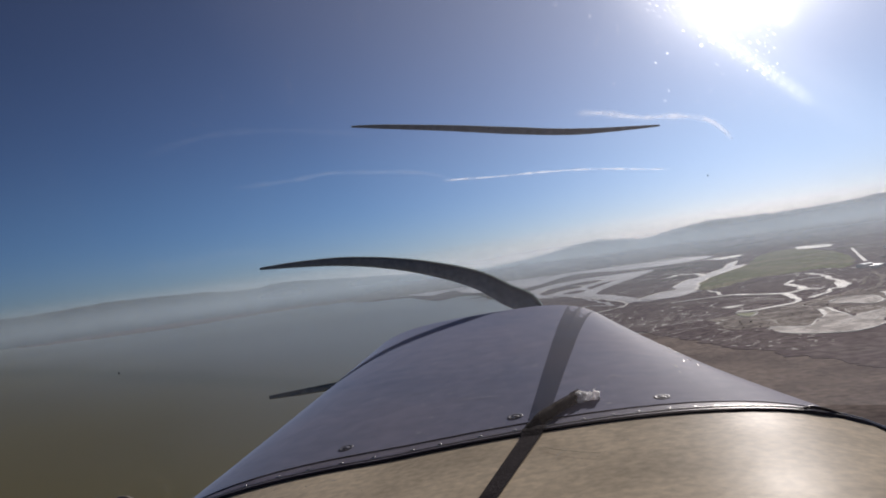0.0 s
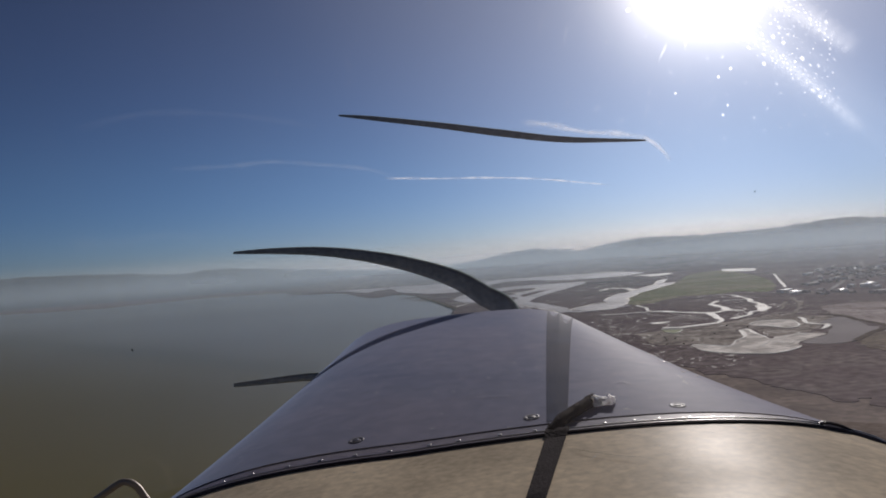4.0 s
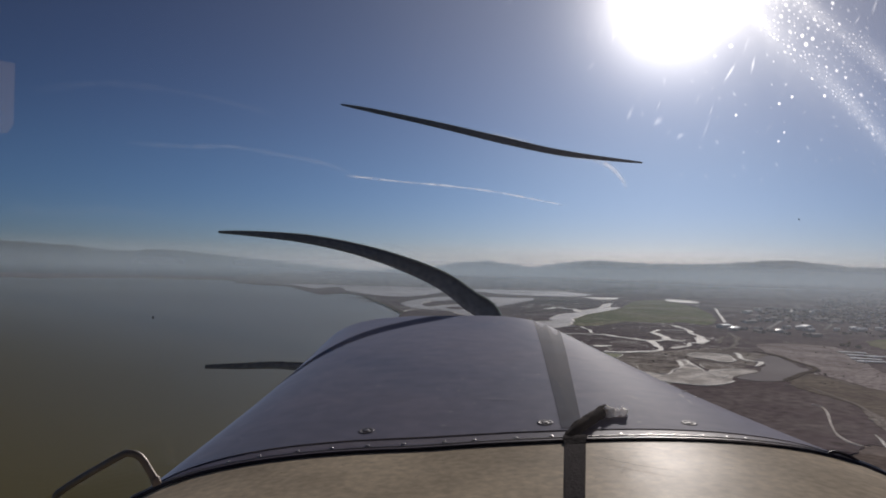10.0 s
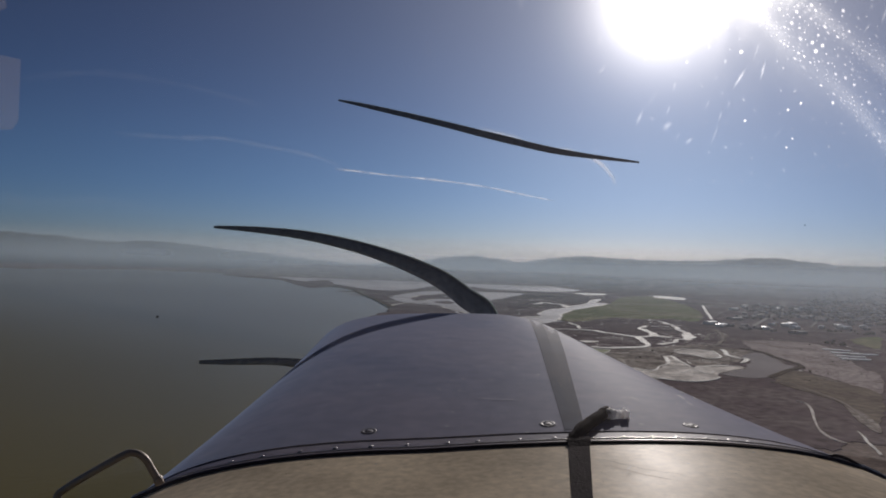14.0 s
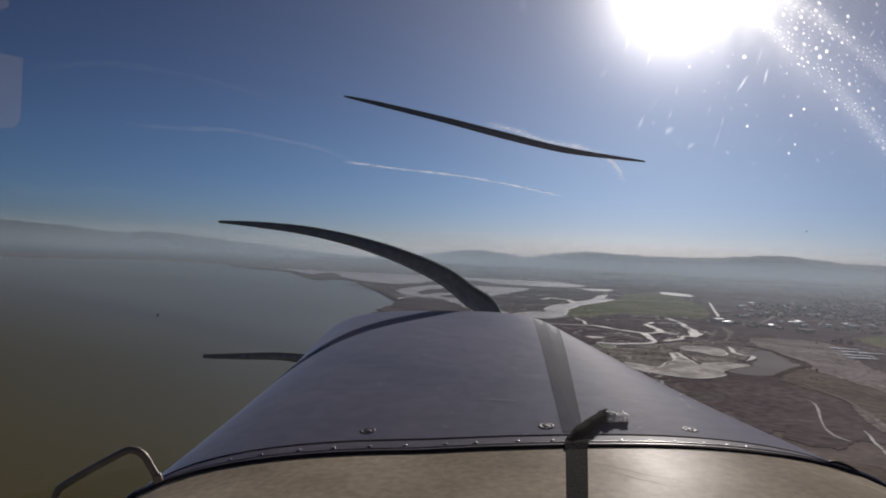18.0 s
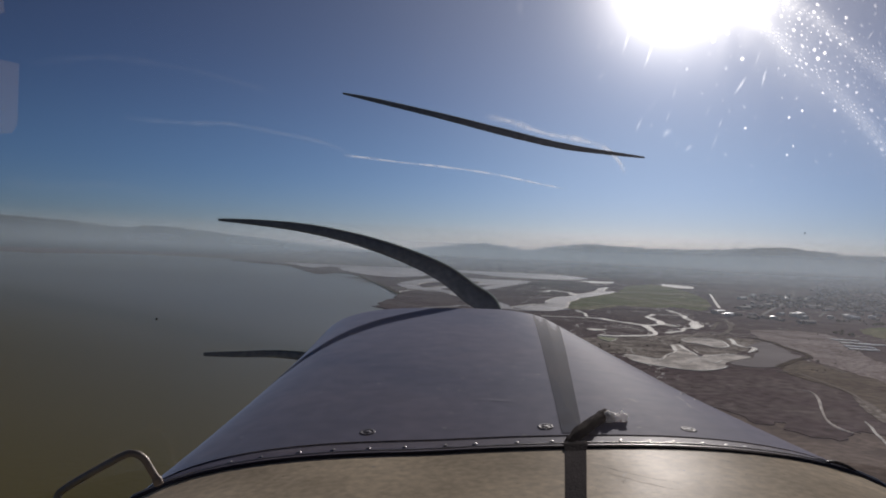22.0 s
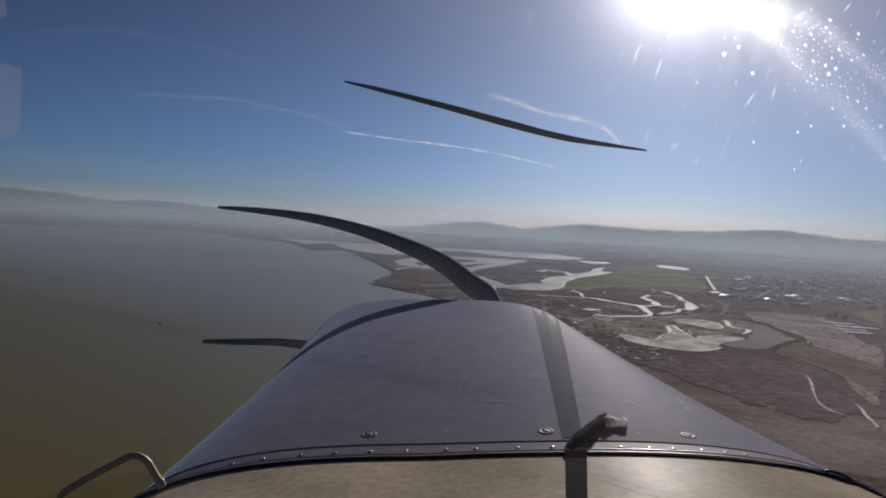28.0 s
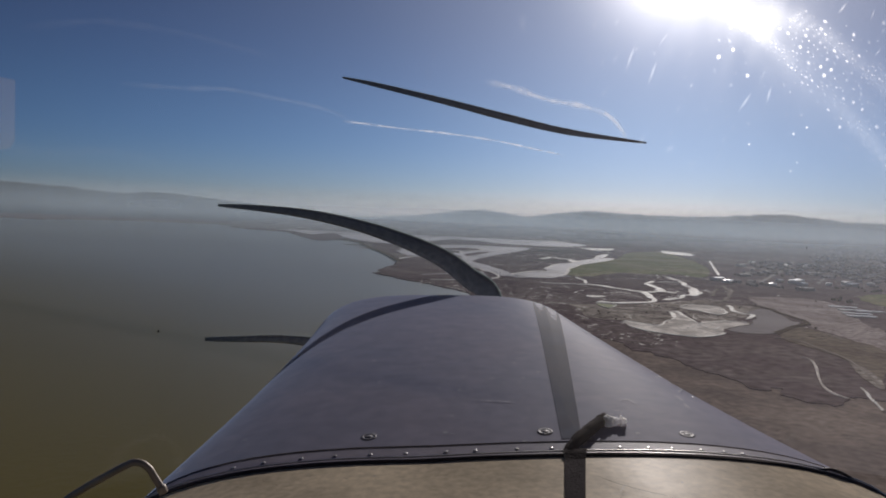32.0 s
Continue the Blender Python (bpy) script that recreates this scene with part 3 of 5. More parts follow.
def sheet(name, outline, z, material, label, category, edge=5.0):
    return tagged(new(name, patch_data(name, outline, z, material, 0.3, edge)), label, category, kind="structure")


def strip(name, line, width, z, material, label, category, wobble=0.2):
    return tagged(new(name, ribbon_data(name, line, width, z, material, wobble=wobble)), label, category, kind="structure")


sheet("upper_marsh", UPPER, 0.9, M_UPPER, "grey-brown higher marsh between the creeks", "marsh", 5)
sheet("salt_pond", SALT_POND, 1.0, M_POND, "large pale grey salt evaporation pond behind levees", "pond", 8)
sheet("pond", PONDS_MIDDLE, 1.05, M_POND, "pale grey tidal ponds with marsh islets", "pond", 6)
for outline, label in ((ISLET_A, "long dark marsh islet in the pond"), (ISLET_B, "thin dark marsh islet in the pond"), (ISLET_C, "small pointed dark marsh islet"), (ISLET_D, "small dark marsh islet")):
    sheet("marsh_islet", outline, 1.25, M_MARSH, label, "islet", 5)
sheet("marsh_island", MARSH_A, 1.4, M_MARSH, "dark low marsh island beside the levee", "island", 6)
sheet("marsh_island", MARSH_B, 1.4, M_MARSH, "dark low marsh triangle in the pond", "island", 6)
sheet("marsh_island", MARSH_C, 1.3, M_MARSH, "dark marsh point beside the bay", "island", 6)
sheet("pond", THIN_POND_A, 1.1, M_CREEK, "thin bright salt pond beyond the marsh", "pond", 5)
sheet("pond", THIN_POND_B, 1.1, M_CREEK, "thin bright pond beside the river", "pond", 5)
sheet("pond", THIN_POND_C, 1.1, M_CREEK, "narrow bright pond behind the green field", "pond", 5)
sheet("pond", THIN_POND_D, 1.1, M_CREEK, "narrow bright pond on the far shore", "pond", 5)
strip("channel", CHANNEL_A, 15, 1.45, M_POND, "grey tidal channel winding through the marsh", "channel", 0.35)
strip("channel", CHANNEL_B, 6, 1.5, M_POND, "narrow grey arm of the channel", "channel", 0.4)
strip("channel", CHANNEL_C, 7, 1.5, M_POND, "grey channel along the marsh point", "channel", 0.4)
strip("channel", CHANNEL_D, 10, 1.5, M_POND, "grey channel between the ponds", "channel", 0.4)
sheet("grass_field", FIELD, 1.0, M_GRASS, "broad green grass field beside the river", "field", 8)
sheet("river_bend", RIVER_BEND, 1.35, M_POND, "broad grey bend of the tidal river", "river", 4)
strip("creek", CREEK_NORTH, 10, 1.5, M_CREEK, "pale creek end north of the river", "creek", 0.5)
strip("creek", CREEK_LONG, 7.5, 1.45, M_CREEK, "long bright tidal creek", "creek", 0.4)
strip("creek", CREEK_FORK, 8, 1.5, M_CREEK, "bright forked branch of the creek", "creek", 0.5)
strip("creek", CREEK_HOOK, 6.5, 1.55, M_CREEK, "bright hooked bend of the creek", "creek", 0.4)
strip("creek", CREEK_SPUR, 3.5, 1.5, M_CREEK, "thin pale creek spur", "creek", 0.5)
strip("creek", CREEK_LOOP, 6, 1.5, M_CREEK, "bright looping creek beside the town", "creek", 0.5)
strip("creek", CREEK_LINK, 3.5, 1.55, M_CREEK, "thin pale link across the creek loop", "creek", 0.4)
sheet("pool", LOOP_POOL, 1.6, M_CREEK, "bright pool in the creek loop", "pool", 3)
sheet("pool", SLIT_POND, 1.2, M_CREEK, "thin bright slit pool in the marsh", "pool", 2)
sheet("algae_pond", GREEN_POND, 1.2, M_ALGAE, "small pale green pond", "pond", 2)
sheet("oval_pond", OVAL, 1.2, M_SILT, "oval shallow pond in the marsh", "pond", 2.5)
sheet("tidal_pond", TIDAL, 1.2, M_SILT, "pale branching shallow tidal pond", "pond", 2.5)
# margins use the creek colour with its painted sky shine
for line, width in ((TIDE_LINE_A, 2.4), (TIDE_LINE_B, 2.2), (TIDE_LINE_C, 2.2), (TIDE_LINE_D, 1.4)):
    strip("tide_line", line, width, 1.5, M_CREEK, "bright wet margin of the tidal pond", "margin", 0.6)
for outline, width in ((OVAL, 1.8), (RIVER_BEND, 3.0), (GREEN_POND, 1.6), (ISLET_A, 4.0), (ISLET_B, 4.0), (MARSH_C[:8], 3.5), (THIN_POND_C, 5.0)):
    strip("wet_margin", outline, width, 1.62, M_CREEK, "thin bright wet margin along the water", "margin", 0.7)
sheet("tidal_basin", BASIN, 1.15, M_BASIN, "grey still tidal basin", "pond", 3)
strip("basin_levee", BASIN_LEVEE, 4.5, 1.8, M_LEVEE, "dark earth levee beside the basin", "levee", 0.25)
strip("creek", CREEK_EAST, 4.5, 1.5, M_CREEK, "pale creek curling by the basin", "creek", 0.5)
strip("creek", CREEK_TOWN, 5.5, 1.5, M_ROAD, "dull creek curve at the town edge", "creek", 0.4)
strip("creek", CREEK_TOWN_B, 4, 1.5, M_ROAD, "short dull creek at the town edge", "creek", 0.4)
sheet("bare_lot", LOT, 1.0, M_SAND, "bare tan and pinkish levelled lot", "lot", 3)
sheet("brush", BRUSH, 1.3, M_BRUSH, "olive-brown brush beside the levee road", "brush", 3)
strip("path", BRUSH_PATH, 2.2, 1.6, M_ROAD, "pale path through the brush", "path", 0.3)
sheet("park", PARK, 1.2, M_GRASS, "mown green park at the town edge", "park", 5)
sheet("road_verge", ROAD_VERGE, 1.35, M_UPPER, "pale muddy verge of the levee road", "verge", 1.5)
strip("road", ROAD, 1.7, 1.55, M_ROAD, "pale gravel levee road along the marsh", "road", 0.15)
strip("marsh_creek", MARSH_CREEK, 0.8, 1.2, M_CREEK, "narrow pale creek in the dark marsh", "creek", 0.6)
strip("marsh_creek", MARSH_CREEK_B, 0.9, 1.2, M_SILT, "pale curving creek in the dark marsh", "creek", 0.6)
strip("road", ROAD_FAR, 5, 1.5, M_CREEK, "straight bright road towards the town", "road", 0.05)
strip("road", TOWN_EDGE_ROAD, 12, 1.6, M_ROAD, "long pale road through the far town", "road", 0.2)

# streets through the town and along its edge
for k in range(7):
    x0, y0 = 560 + 110 * k, 1230 + 22 * k
    strip("street", [(x0, y0), (x0 + 190 + 12 * k, y0 + 330), (x0 + 400 + 30 * k, y0 + 700), (x0 + 640 + 40 * k, y0 + 1180)], 4 + 2 * (k % 3 == 0), 1.3, M_STREET, "grey street running through the far town", "street", 0.05)
for k in range(6):
    y0 = 1330 + 190 * k + 40 * (k % 2)
    strip("street", [(0.46 * y0, y0 + 40), (0.60 * y0, y0), (0.80 * y0, y0 - 90), (1.05 * y0, y0 - 200)], 4 + 3 * (k == 2), 1.35, M_STREET, "grey cross street in the far town", "street", 0.05)

# levees between the salt ponds
for line in (LEVEE_A, LEVEE_B, LEVEE_C, LEVEE_D):
    strip("levee", line, 11, 2.2, M_LEVEE, "low dark earth levee between ponds", "levee", 0.15)


def inside(p, poly):
    hit, j = False, len(poly) - 1
    for i in range(len(poly)):
        (xi, yi), (xj, yj) = poly[i], poly[j]
        if (yi > p[1]) != (yj > p[1]) and p[0] < (xj - xi) * (p[1] - yi) / (yj - yi) + xi:
            hit = not hit
        j = i
    return hit


# small pools on the marsh, rills on the mud
rng = random.Random(4)
v, f = [], []
for _ in range(5200):
    y = 540 + 2080 * rng.random() ** 1.6
    x = rng.uniform(-0.12 * y, 0.75 * y)
    if not inside((x, y), LAND) or any(inside((x, y), q) for q in (FIELD, TIDAL, BASIN, OVAL, SALT_POND, PONDS_MIDDLE, RIVER_BEND, LOT, BRUSH)) or noise.noise(Vector((x, y, 0)) * 0.006) < -0.02:
        continue
    r, k0 = rng.choice((0.25, 0.3, 0.4, 0.5, 0.7, 1.0, 1.6)) * (0.30 + y / 900), len(v)
    a = rng.uniform(0, 3.14)
    for k in range(9):
        q, rr = 2 * math.pi * k / 9, r * rng.uniform(0.55, 1.2)
        px, py = rr * 2.2 * math.cos(q), rr * 0.8 * math.sin(q)
        v.append((x + px * math.cos(a) - py * math.sin(a), y + px * math.sin(a) + py * math.cos(a), 0.95))
    f.append(tuple(range(k0, k0 + 9)))
tagged(new("marsh_pools", mesh_of("marsh_pools", v, f, M_CREEK)), "scattered small bright pools in the marsh", "pools", kind="stuff")

# far patchwork of fields, ponds and bare ground
v, f = [], []
for _ in range(420):
    y = rng.uniform(1500, 4600)
    x = rng.uniform(-0.42, 0.95) * y
    if not inside((x, y), LAND) or any(inside((x, y), q) for q in (FIELD, SALT_POND)) or math.hypot(x, y) > 4500:
        continue
    r, k0 = rng.uniform(10, 46) * (0.5 + y / 3000), len(v)
    a = rng.uniform(-0.5, 0.5)
    for k in range(12):
        q, rr = 2 * math.pi * k / 12, r * rng.uniform(0.7, 1.1)
        px, py = rr * 2.4 * math.cos(q), rr * 0.8 * math.sin(q)
        v.append((x + px * math.cos(a) - py * math.sin(a), y + px * math.sin(a) + py * math.cos(a), 0.86))
        v[-1] = (v[-1][0], v[-1][1], (1.9 if math.hypot(x, y) > 3050 else 0.86) + plain_z(v[-1][0], v[-1][1]))
    f.append(tuple(range(k0, k0 + 12)))
tagged(new("far_fields", mesh_of("far_fields", v, f, M_PATCH)), "far patchwork of dull fields and bare ground", "fields", kind="stuff")

v, f = [], []


def rill(p, heading, width, length, depth, z=0.42):
    line = [Vector((p[0], p[1], 0))]
    for _ in range(int(length / 6)):
        heading += rng.uniform(-0.2, 0.2)
        line.append(line[-1] + Vector((math.sin(heading), math.cos(heading), 0)) * 6)
        if depth and rng.random() < 0.16:
            rill(line[-1], heading + rng.choice((-1, 1)) * rng.uniform(0.5, 0.9), width * 0.6, length * 0.5, depth - 1, z)
    k0 = len(v)
    for i, q in enumerate(line):
        d = (line[min(i + 1, len(line) - 1)] - line[max(i - 1, 0)]).normalized()
        w = width * (1 - 0.8 * i / len(line)) / 2
        v.extend([(q.x - d.y * w, q.y + d.x * w, z), (q.x + d.y * w, q.y - d.x * w, z)])
    for i in range(len(line) - 1):
        f.append((k0 + 2 * i, k0 + 2 * i + 1, k0 + 2 * i + 3, k0 + 2 * i + 2))


rng = random.Random(31)
for _ in range(60):
    rill((rng.uniform(90, 420), rng.uniform(110, 360)), rng.uniform(-0.2, 1.3), rng.uniform(0.12, 0.42), rng.uniform(30, 90), 2)
tagged(new("mud_rills", mesh_of("mud_rills", v, f, M_RILL)), "branching wet rills on the mudflat", "rills", kind="stuff")
v, f = [], []
for _ in range(260):
    y = 700 + 1500 * rng.random() ** 1.3
    x = rng.uniform(-0.05, 0.42) * y
    if inside((x, y), LAND) and not any(inside((x, y), q) for q in (FIELD, TIDAL, BASIN, LOT, BRUSH, SALT_POND, PONDS_MIDDLE)):
        rill((x, y), rng.uniform(0, 6.28), rng.uniform(0.5, 1.6) * (0.5 + y / 1500), rng.uniform(20, 80), 1, 0.93)
tagged(new("marsh_rills", mesh_of("marsh_rills", v, f, M_CREEK)), "fine winding tidal rills in the marsh", "rills", kind="stuff")


# ---- buildings and trees of the far town ----
def shed_data(lx, ly, h, rise, wall=None, roof=None):
    wv = [(sx * lx / 2, sy * ly / 2, z) for z in (0, h) for sx, sy in ((-1, -1), (1, -1), (1, 1), (-1, 1))]
    wf = [(0, 1, 5, 4), (1, 2, 6, 5), (2, 3, 7, 6), (3, 0, 4, 7), (0, 3, 2, 1), (4, 5, 6, 7)]
    o = 0.5
    rv = [(sx * (lx / 2 + o), sy * (ly / 2 + o), h + 0.02) for sx, sy in ((-1, -1), (1, -1), (1, 1), (-1, 1))]
    rv += [(-lx / 2 - o, 0, h + rise), (lx / 2 + o, 0, h + rise)]
    rf = [(0, 1, 5, 4), (2, 3, 4, 5), (1, 2, 5), (3, 0, 4), (0, 3, 2, 1)]
    return mesh_of("wall", wv, wf, wall or M_WALL), mesh_of("roof", rv, rf, roof or M_ROOF)


def shed(name, x, y, turn, data, label, category, group):
    e = new(name)
    e.matrix_world = pose(x, y, 1.2, 0, 0, turn)
    part("wall", data[0], e)
    part("roof", data[1], e)
    return tagged(e, label, category, group)


long_shed = shed_data(30, 9, 0.9, 0.15)
for (xa, ya), (xb, yb) in zip(SHEDS, SHEDS_B):
    shed("storage_shed", (xa + xb) / 2, (ya + yb) / 2, math.degrees(math.atan2(yb - ya, xb - xa)), long_shed, "long low storage shed with a pale metal roof", "shed", "storage sheds in rows")
halls = [shed_data(lx, ly, h, 0.9) for lx, ly, h in ((16, 11, 4), (24, 13, 5), (12, 9, 4), (30, 12, 4))]
dull_halls = [shed_data(lx, ly, h, 0.9, M_DULL, M_DULL) for lx, ly, h in ((14, 9, 4), (20, 11, 4), (11, 8, 3.5), (26, 10, 4))]
for k, (x, y) in enumerate(WHITE_HALLS):
    shed("white_hall", x, y, 35 + 20 * (k % 3), halls[(1, 3, 0, 2)[k % 4]], "bright white hall with a pale metal roof", "building", "white halls of the town")
count = 0
while count < 80:
    y = rng.uniform(1000, 3000)
    x = rng.uniform(0.30, 0.85) * y
    if not inside((x, y), TOWN) and not (x > 0.52 * y and y > 900):
        continue
    count += 1
    shed("town_building", x, y, rng.uniform(-25, 25) + 40, dull_halls[rng.randrange(4)], "low grey pitched-roof building of the town", "building", "buildings of the town")

v, f = [], []
for _ in range(3400):
    y = 900 + 3300 * rng.random() ** 1.3
    x = rng.uniform(0.25, 1.0) * y
    if not inside((x, y), TOWN) and not (x > 0.53 * y):
        continue
    if noise.noise(Vector((x, y, 7)) * 0.005) + min(0.0, (y - 1700) / 900) < -0.25:
        continue
    lx, ly, h, a, k0 = rng.uniform(7, 12), rng.uniform(7, 10), rng.uniform(2.2, 3.6), rng.choice((0.5, 2.07)) + rng.uniform(-0.1, 0.1), len(v)
    for px, py, pz in ((-1, -1, 0), (1, -1, 0), (1, 1, 0), (-1, 1, 0), (-1, -1, 1), (1, -1, 1), (1, 1, 1), (-1, 1, 1), (-1, 0, 1.5), (1, 0, 1.5)):
        qx, qy = px * lx / 2, py * ly / 2
        v.append((x + qx * math.cos(a) - qy * math.sin(a), y + qx * math.sin(a) + qy * math.cos(a), 0.8 + plain_z(x, y) + pz * h))
    f += [tuple(k0 + i for i in q) for q in ((0, 1, 5, 4), (1, 2, 6, 5), (2, 3, 7, 6), (3, 0, 4, 7), (4, 5, 9, 8), (6, 7, 8, 9), (5, 6, 9), (7, 4, 8))]
tagged(new("town_houses", mesh_of("town_houses", v, f, M_HOUSE)), "far crowded small houses of a town", "houses", kind="stuff")

ico = bmesh.new()
bmesh.ops.create_icosphere(ico, subdivisions=1, radius=1)
ico_v, ico_f = [p.co.copy() for p in ico.verts], [tuple(q.index for q in p.verts) for p in ico.faces]
ico.free()
v, f = [], []
for _ in range(4200):
    y = 900 + 3300 * rng.random() ** 1.2
    x = rng.uniform(0.26, 1.05) * y
    town = inside((x, y), TOWN) or x > 0.53 * y
    if not town or noise.noise(Vector((x, y, 3)) * 0.008) + min(0.0, (y - 1700) / 900) < -0.2 or any(inside((x, y), q) for q in (LOT, PARK, FIELD)):
        continue
    for _ in range(2):
        r, k0 = rng.uniform(1.4, 3.4), len(v)
        cx, cy = x + rng.uniform(-4, 4), y + rng.uniform(-4, 4)
        v += [(cx + p.x * r * rng.uniform(0.7, 1.2), cy + p.y * r * rng.uniform(0.7, 1.2), 0.6 + plain_z(x, y) + (p.z + 0.9) * r * rng.uniform(0.6, 1.0)) for p in ico_v]
        f += [tuple(k0 + i for i in q) for q in ico_f]
for _ in range(480):
    y = rng.uniform(520, 1500)
    x = rng.uniform(0.2, 0.62) * y
    if not any(inside((x, y), q) for q in (UPPER, BRUSH, LOT, FIELD)) or any(inside((x, y), q) for q in (TIDAL, BASIN, OVAL)) or noise.noise(Vector((x, y, 9)) * 0.02) < 0.05:
        continue
    r, k0 = rng.uniform(0.4, 1.2), len(v)
    v += [(x + p.x * r * rng.uniform(0.7, 1.5), y + p.y * r * rng.uniform(0.7, 1.2), 0.9 + (p.z + 0.9) * r * rng.uniform(0.5, 0.9)) for p in ico_v]
    f += [tuple(k0 + i for i in q) for q in ico_f]
tagged(new("far_trees", mesh_of("far_trees", v, f, M_TREE)), "far dark tree clumps among the houses", "trees", kind="stuff")


# ---- far hills ----
def hill_range(name, profile, distance, depth, label):
    """A ridge along an arc: (azimuth, elevation above eye level) in degrees, sloping down on both sides."""
    line = smooth_line(profile, 28)
    verts, faces = [], []
    for i, p in enumerate(line):
        az = radians(p.x)
        rough = noise.noise(Vector((p.x * 1.3, 0, 1))) * 0.08 + noise.noise(Vector((p.x * 3.1, 0, 1))) * 0.06 + noise.noise(Vector((p.x * 8, 0, 1))) * 0.04
        top, even = (90 + distance * math.tan(radians(p.y + q)) for q in (rough, 0.0))
        for k, (back, share) in enumerate(((-depth, 0.0), (-depth * 0.72, 0.22), (-depth * 0.45, 0.55), (-depth * 0.2, 0.82), (0, 1.0), (60, 0.0))):
            r = distance + back + (40 * noise.noise(Vector((p.x * 0.4, k, 2))) if 0 < k < 4 else 0)
            z = max(top if k == 4 else even, 0) * share * (1 + (0.16 * noise.noise(Vector((p.x * 0.45, k, 5))) if 0 < k < 4 else 0))
            verts.append((r * math.sin(az), r * math.cos(az), z))
    for i in range(len(line) - 1):
        for k in range(5):
            a = i * 6 + k
            faces.append((a, a + 6, a + 7, a + 1)[::-1])
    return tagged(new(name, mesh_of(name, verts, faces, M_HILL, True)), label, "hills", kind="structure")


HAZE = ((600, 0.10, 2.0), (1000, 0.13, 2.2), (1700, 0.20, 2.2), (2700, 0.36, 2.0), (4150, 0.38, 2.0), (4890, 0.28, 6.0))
hill_range("hill_range_west", [(-64, 0.7), (-54, 0.9), (-46, 0.75), (-38, 0.8), (-33, 1.0), (-29.8, 0.95), (-27.8, 0.85), (-26.1, 0.8), (-22.9, 0.55), (-19.9, 0.72), (-16.8, 0.5), (-14.4, 0.3), (-12.3, 0.12), (-8.5, -0.2), (-4, -0.5)], 4800, 420, "long hazy blue-grey hill range beyond the bay")
hill_range("hill_range_middle", [(-4, -0.3), (-1.1, -0.1), (0.8, 0.2), (2.2, 0.42), (3.2, 0.5), (4.3, 0.54), (6.0, 0.36), (8.3, 0.1), (11, -0.1)], 4820, 300, "low hazy hill at the end of the bay")
hill_range("hill_range_east", [(6, 0.05), (8.3, 0.3), (10, 0.6), (12.3, 0.8), (16.1, 0.7), (20.5, 0.75), (25.1, 1.1), (27.2, 1.0), (30.0, 0.75), (33, 0.8), (40, 1.0), (50, 0.9), (64, 0.6)], 4760, 420, "long hazy wooded hill range behind the town")

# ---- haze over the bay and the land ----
# distance haze imitated by upright translucent sheets, thinner towards the west
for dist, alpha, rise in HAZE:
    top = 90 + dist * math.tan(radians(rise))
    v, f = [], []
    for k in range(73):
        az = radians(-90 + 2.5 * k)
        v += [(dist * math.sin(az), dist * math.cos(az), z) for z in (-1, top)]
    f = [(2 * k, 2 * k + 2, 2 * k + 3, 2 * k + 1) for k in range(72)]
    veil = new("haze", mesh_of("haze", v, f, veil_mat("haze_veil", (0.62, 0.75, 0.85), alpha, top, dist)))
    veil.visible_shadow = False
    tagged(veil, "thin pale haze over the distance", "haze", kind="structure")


# ---- thin clouds ----
def cloud(name, path, width, material, label):
    line = smooth_line(path, 8)
    bm = bmesh.new()
    uv = bm.loops.layers.uv.new("UVMap")
    pts = []
    for p in line:
        az, el = radians(p.x), radians(p.y)
        pts.append(Vector((math.sin(az) * math.cos(el), math.cos(az) * math.cos(el), math.sin(el))) * 4700 + Vector((0, 0, 90)))
    rows = []
    for i, p in enumerate(pts):
        d = (pts[min(i + 1, len(pts) - 1)] - pts[max(i - 1, 0)]).normalized()
        s = d.cross(p.normalized()).normalized()
        w = width * (0.6 + 0.8 * abs(noise.noise(Vector((i * 0.15, 0, 0)))))
        rows.append([bm.verts.new(p + s * w * q) for q in (-1, 0, 1)])
    n = len(rows) - 1
    for i in range(n):
        for k in range(2):
            face = bm.faces.new((rows[i][k], rows[i + 1][k], rows[i + 1][k + 1], rows[i][k + 1]))
            for loop, (a, b) in zip(face.loops, ((i, k), (i + 1, k), (i + 1, k + 1), (i, k + 1))):
                loop[uv].uv = (a / n, b / 2)
    me = bpy.data.meshes.new(name)
    bm.to_mesh(me)
    bm.free()
    me.materials.append(material)
    ob = new(name, me)
    ob.visible_shadow = False
    return tagged(ob, label, "cloud", kind="structure")


M_TRAIL, M_WISP, M_OLD, M_FAINT = wisp_mat("contrail", 0.5), wisp_mat("wisp", 0.45), wisp_mat("old_contrail", 0.075), wisp_mat("faint_wisp", 0.022)
cloud("contrail", [(-7.1, 6.8), (-5.4, 6.7), (-2.7, 6.5), (0.8, 6.3), (4.7, 5.9), (8.7, 5.2), (10.4, 4.9)], 13, M_TRAIL, "thin white straight contrail in the sky")
cloud("contrail", [(-23, 8.2), (-18.3, 8.3), (-15.6, 8.5), (-12.7, 8.2), (-8.9, 7.7), (-6.3, 6.9)], 24, M_OLD, "faint spreading contrail in the sky")
cloud("cirrus_cloud", [(3.6, 10.3), (5.9, 9.9), (8.5, 9.1), (11.1, 8.7), (13.0, 8.1), (14.1, 7.1), (14.6, 6.2)], 30, M_WISP, "thin curling white cirrus wisp")
cloud("cirrus_cloud", [(-30, 3.2), (-27, 3.0), (-24, 3.4), (-20, 3.0)], 55, M_FAINT, "faint low cirrus streak")
cloud("cirrus_cloud", [(-29, 11.0), (-24, 12.2), (-18, 12.0), (-12, 11.0)], 34, M_FAINT, "faint high cirrus streak")

# ---- the aircraft ----
aircraft = new("aircraft")
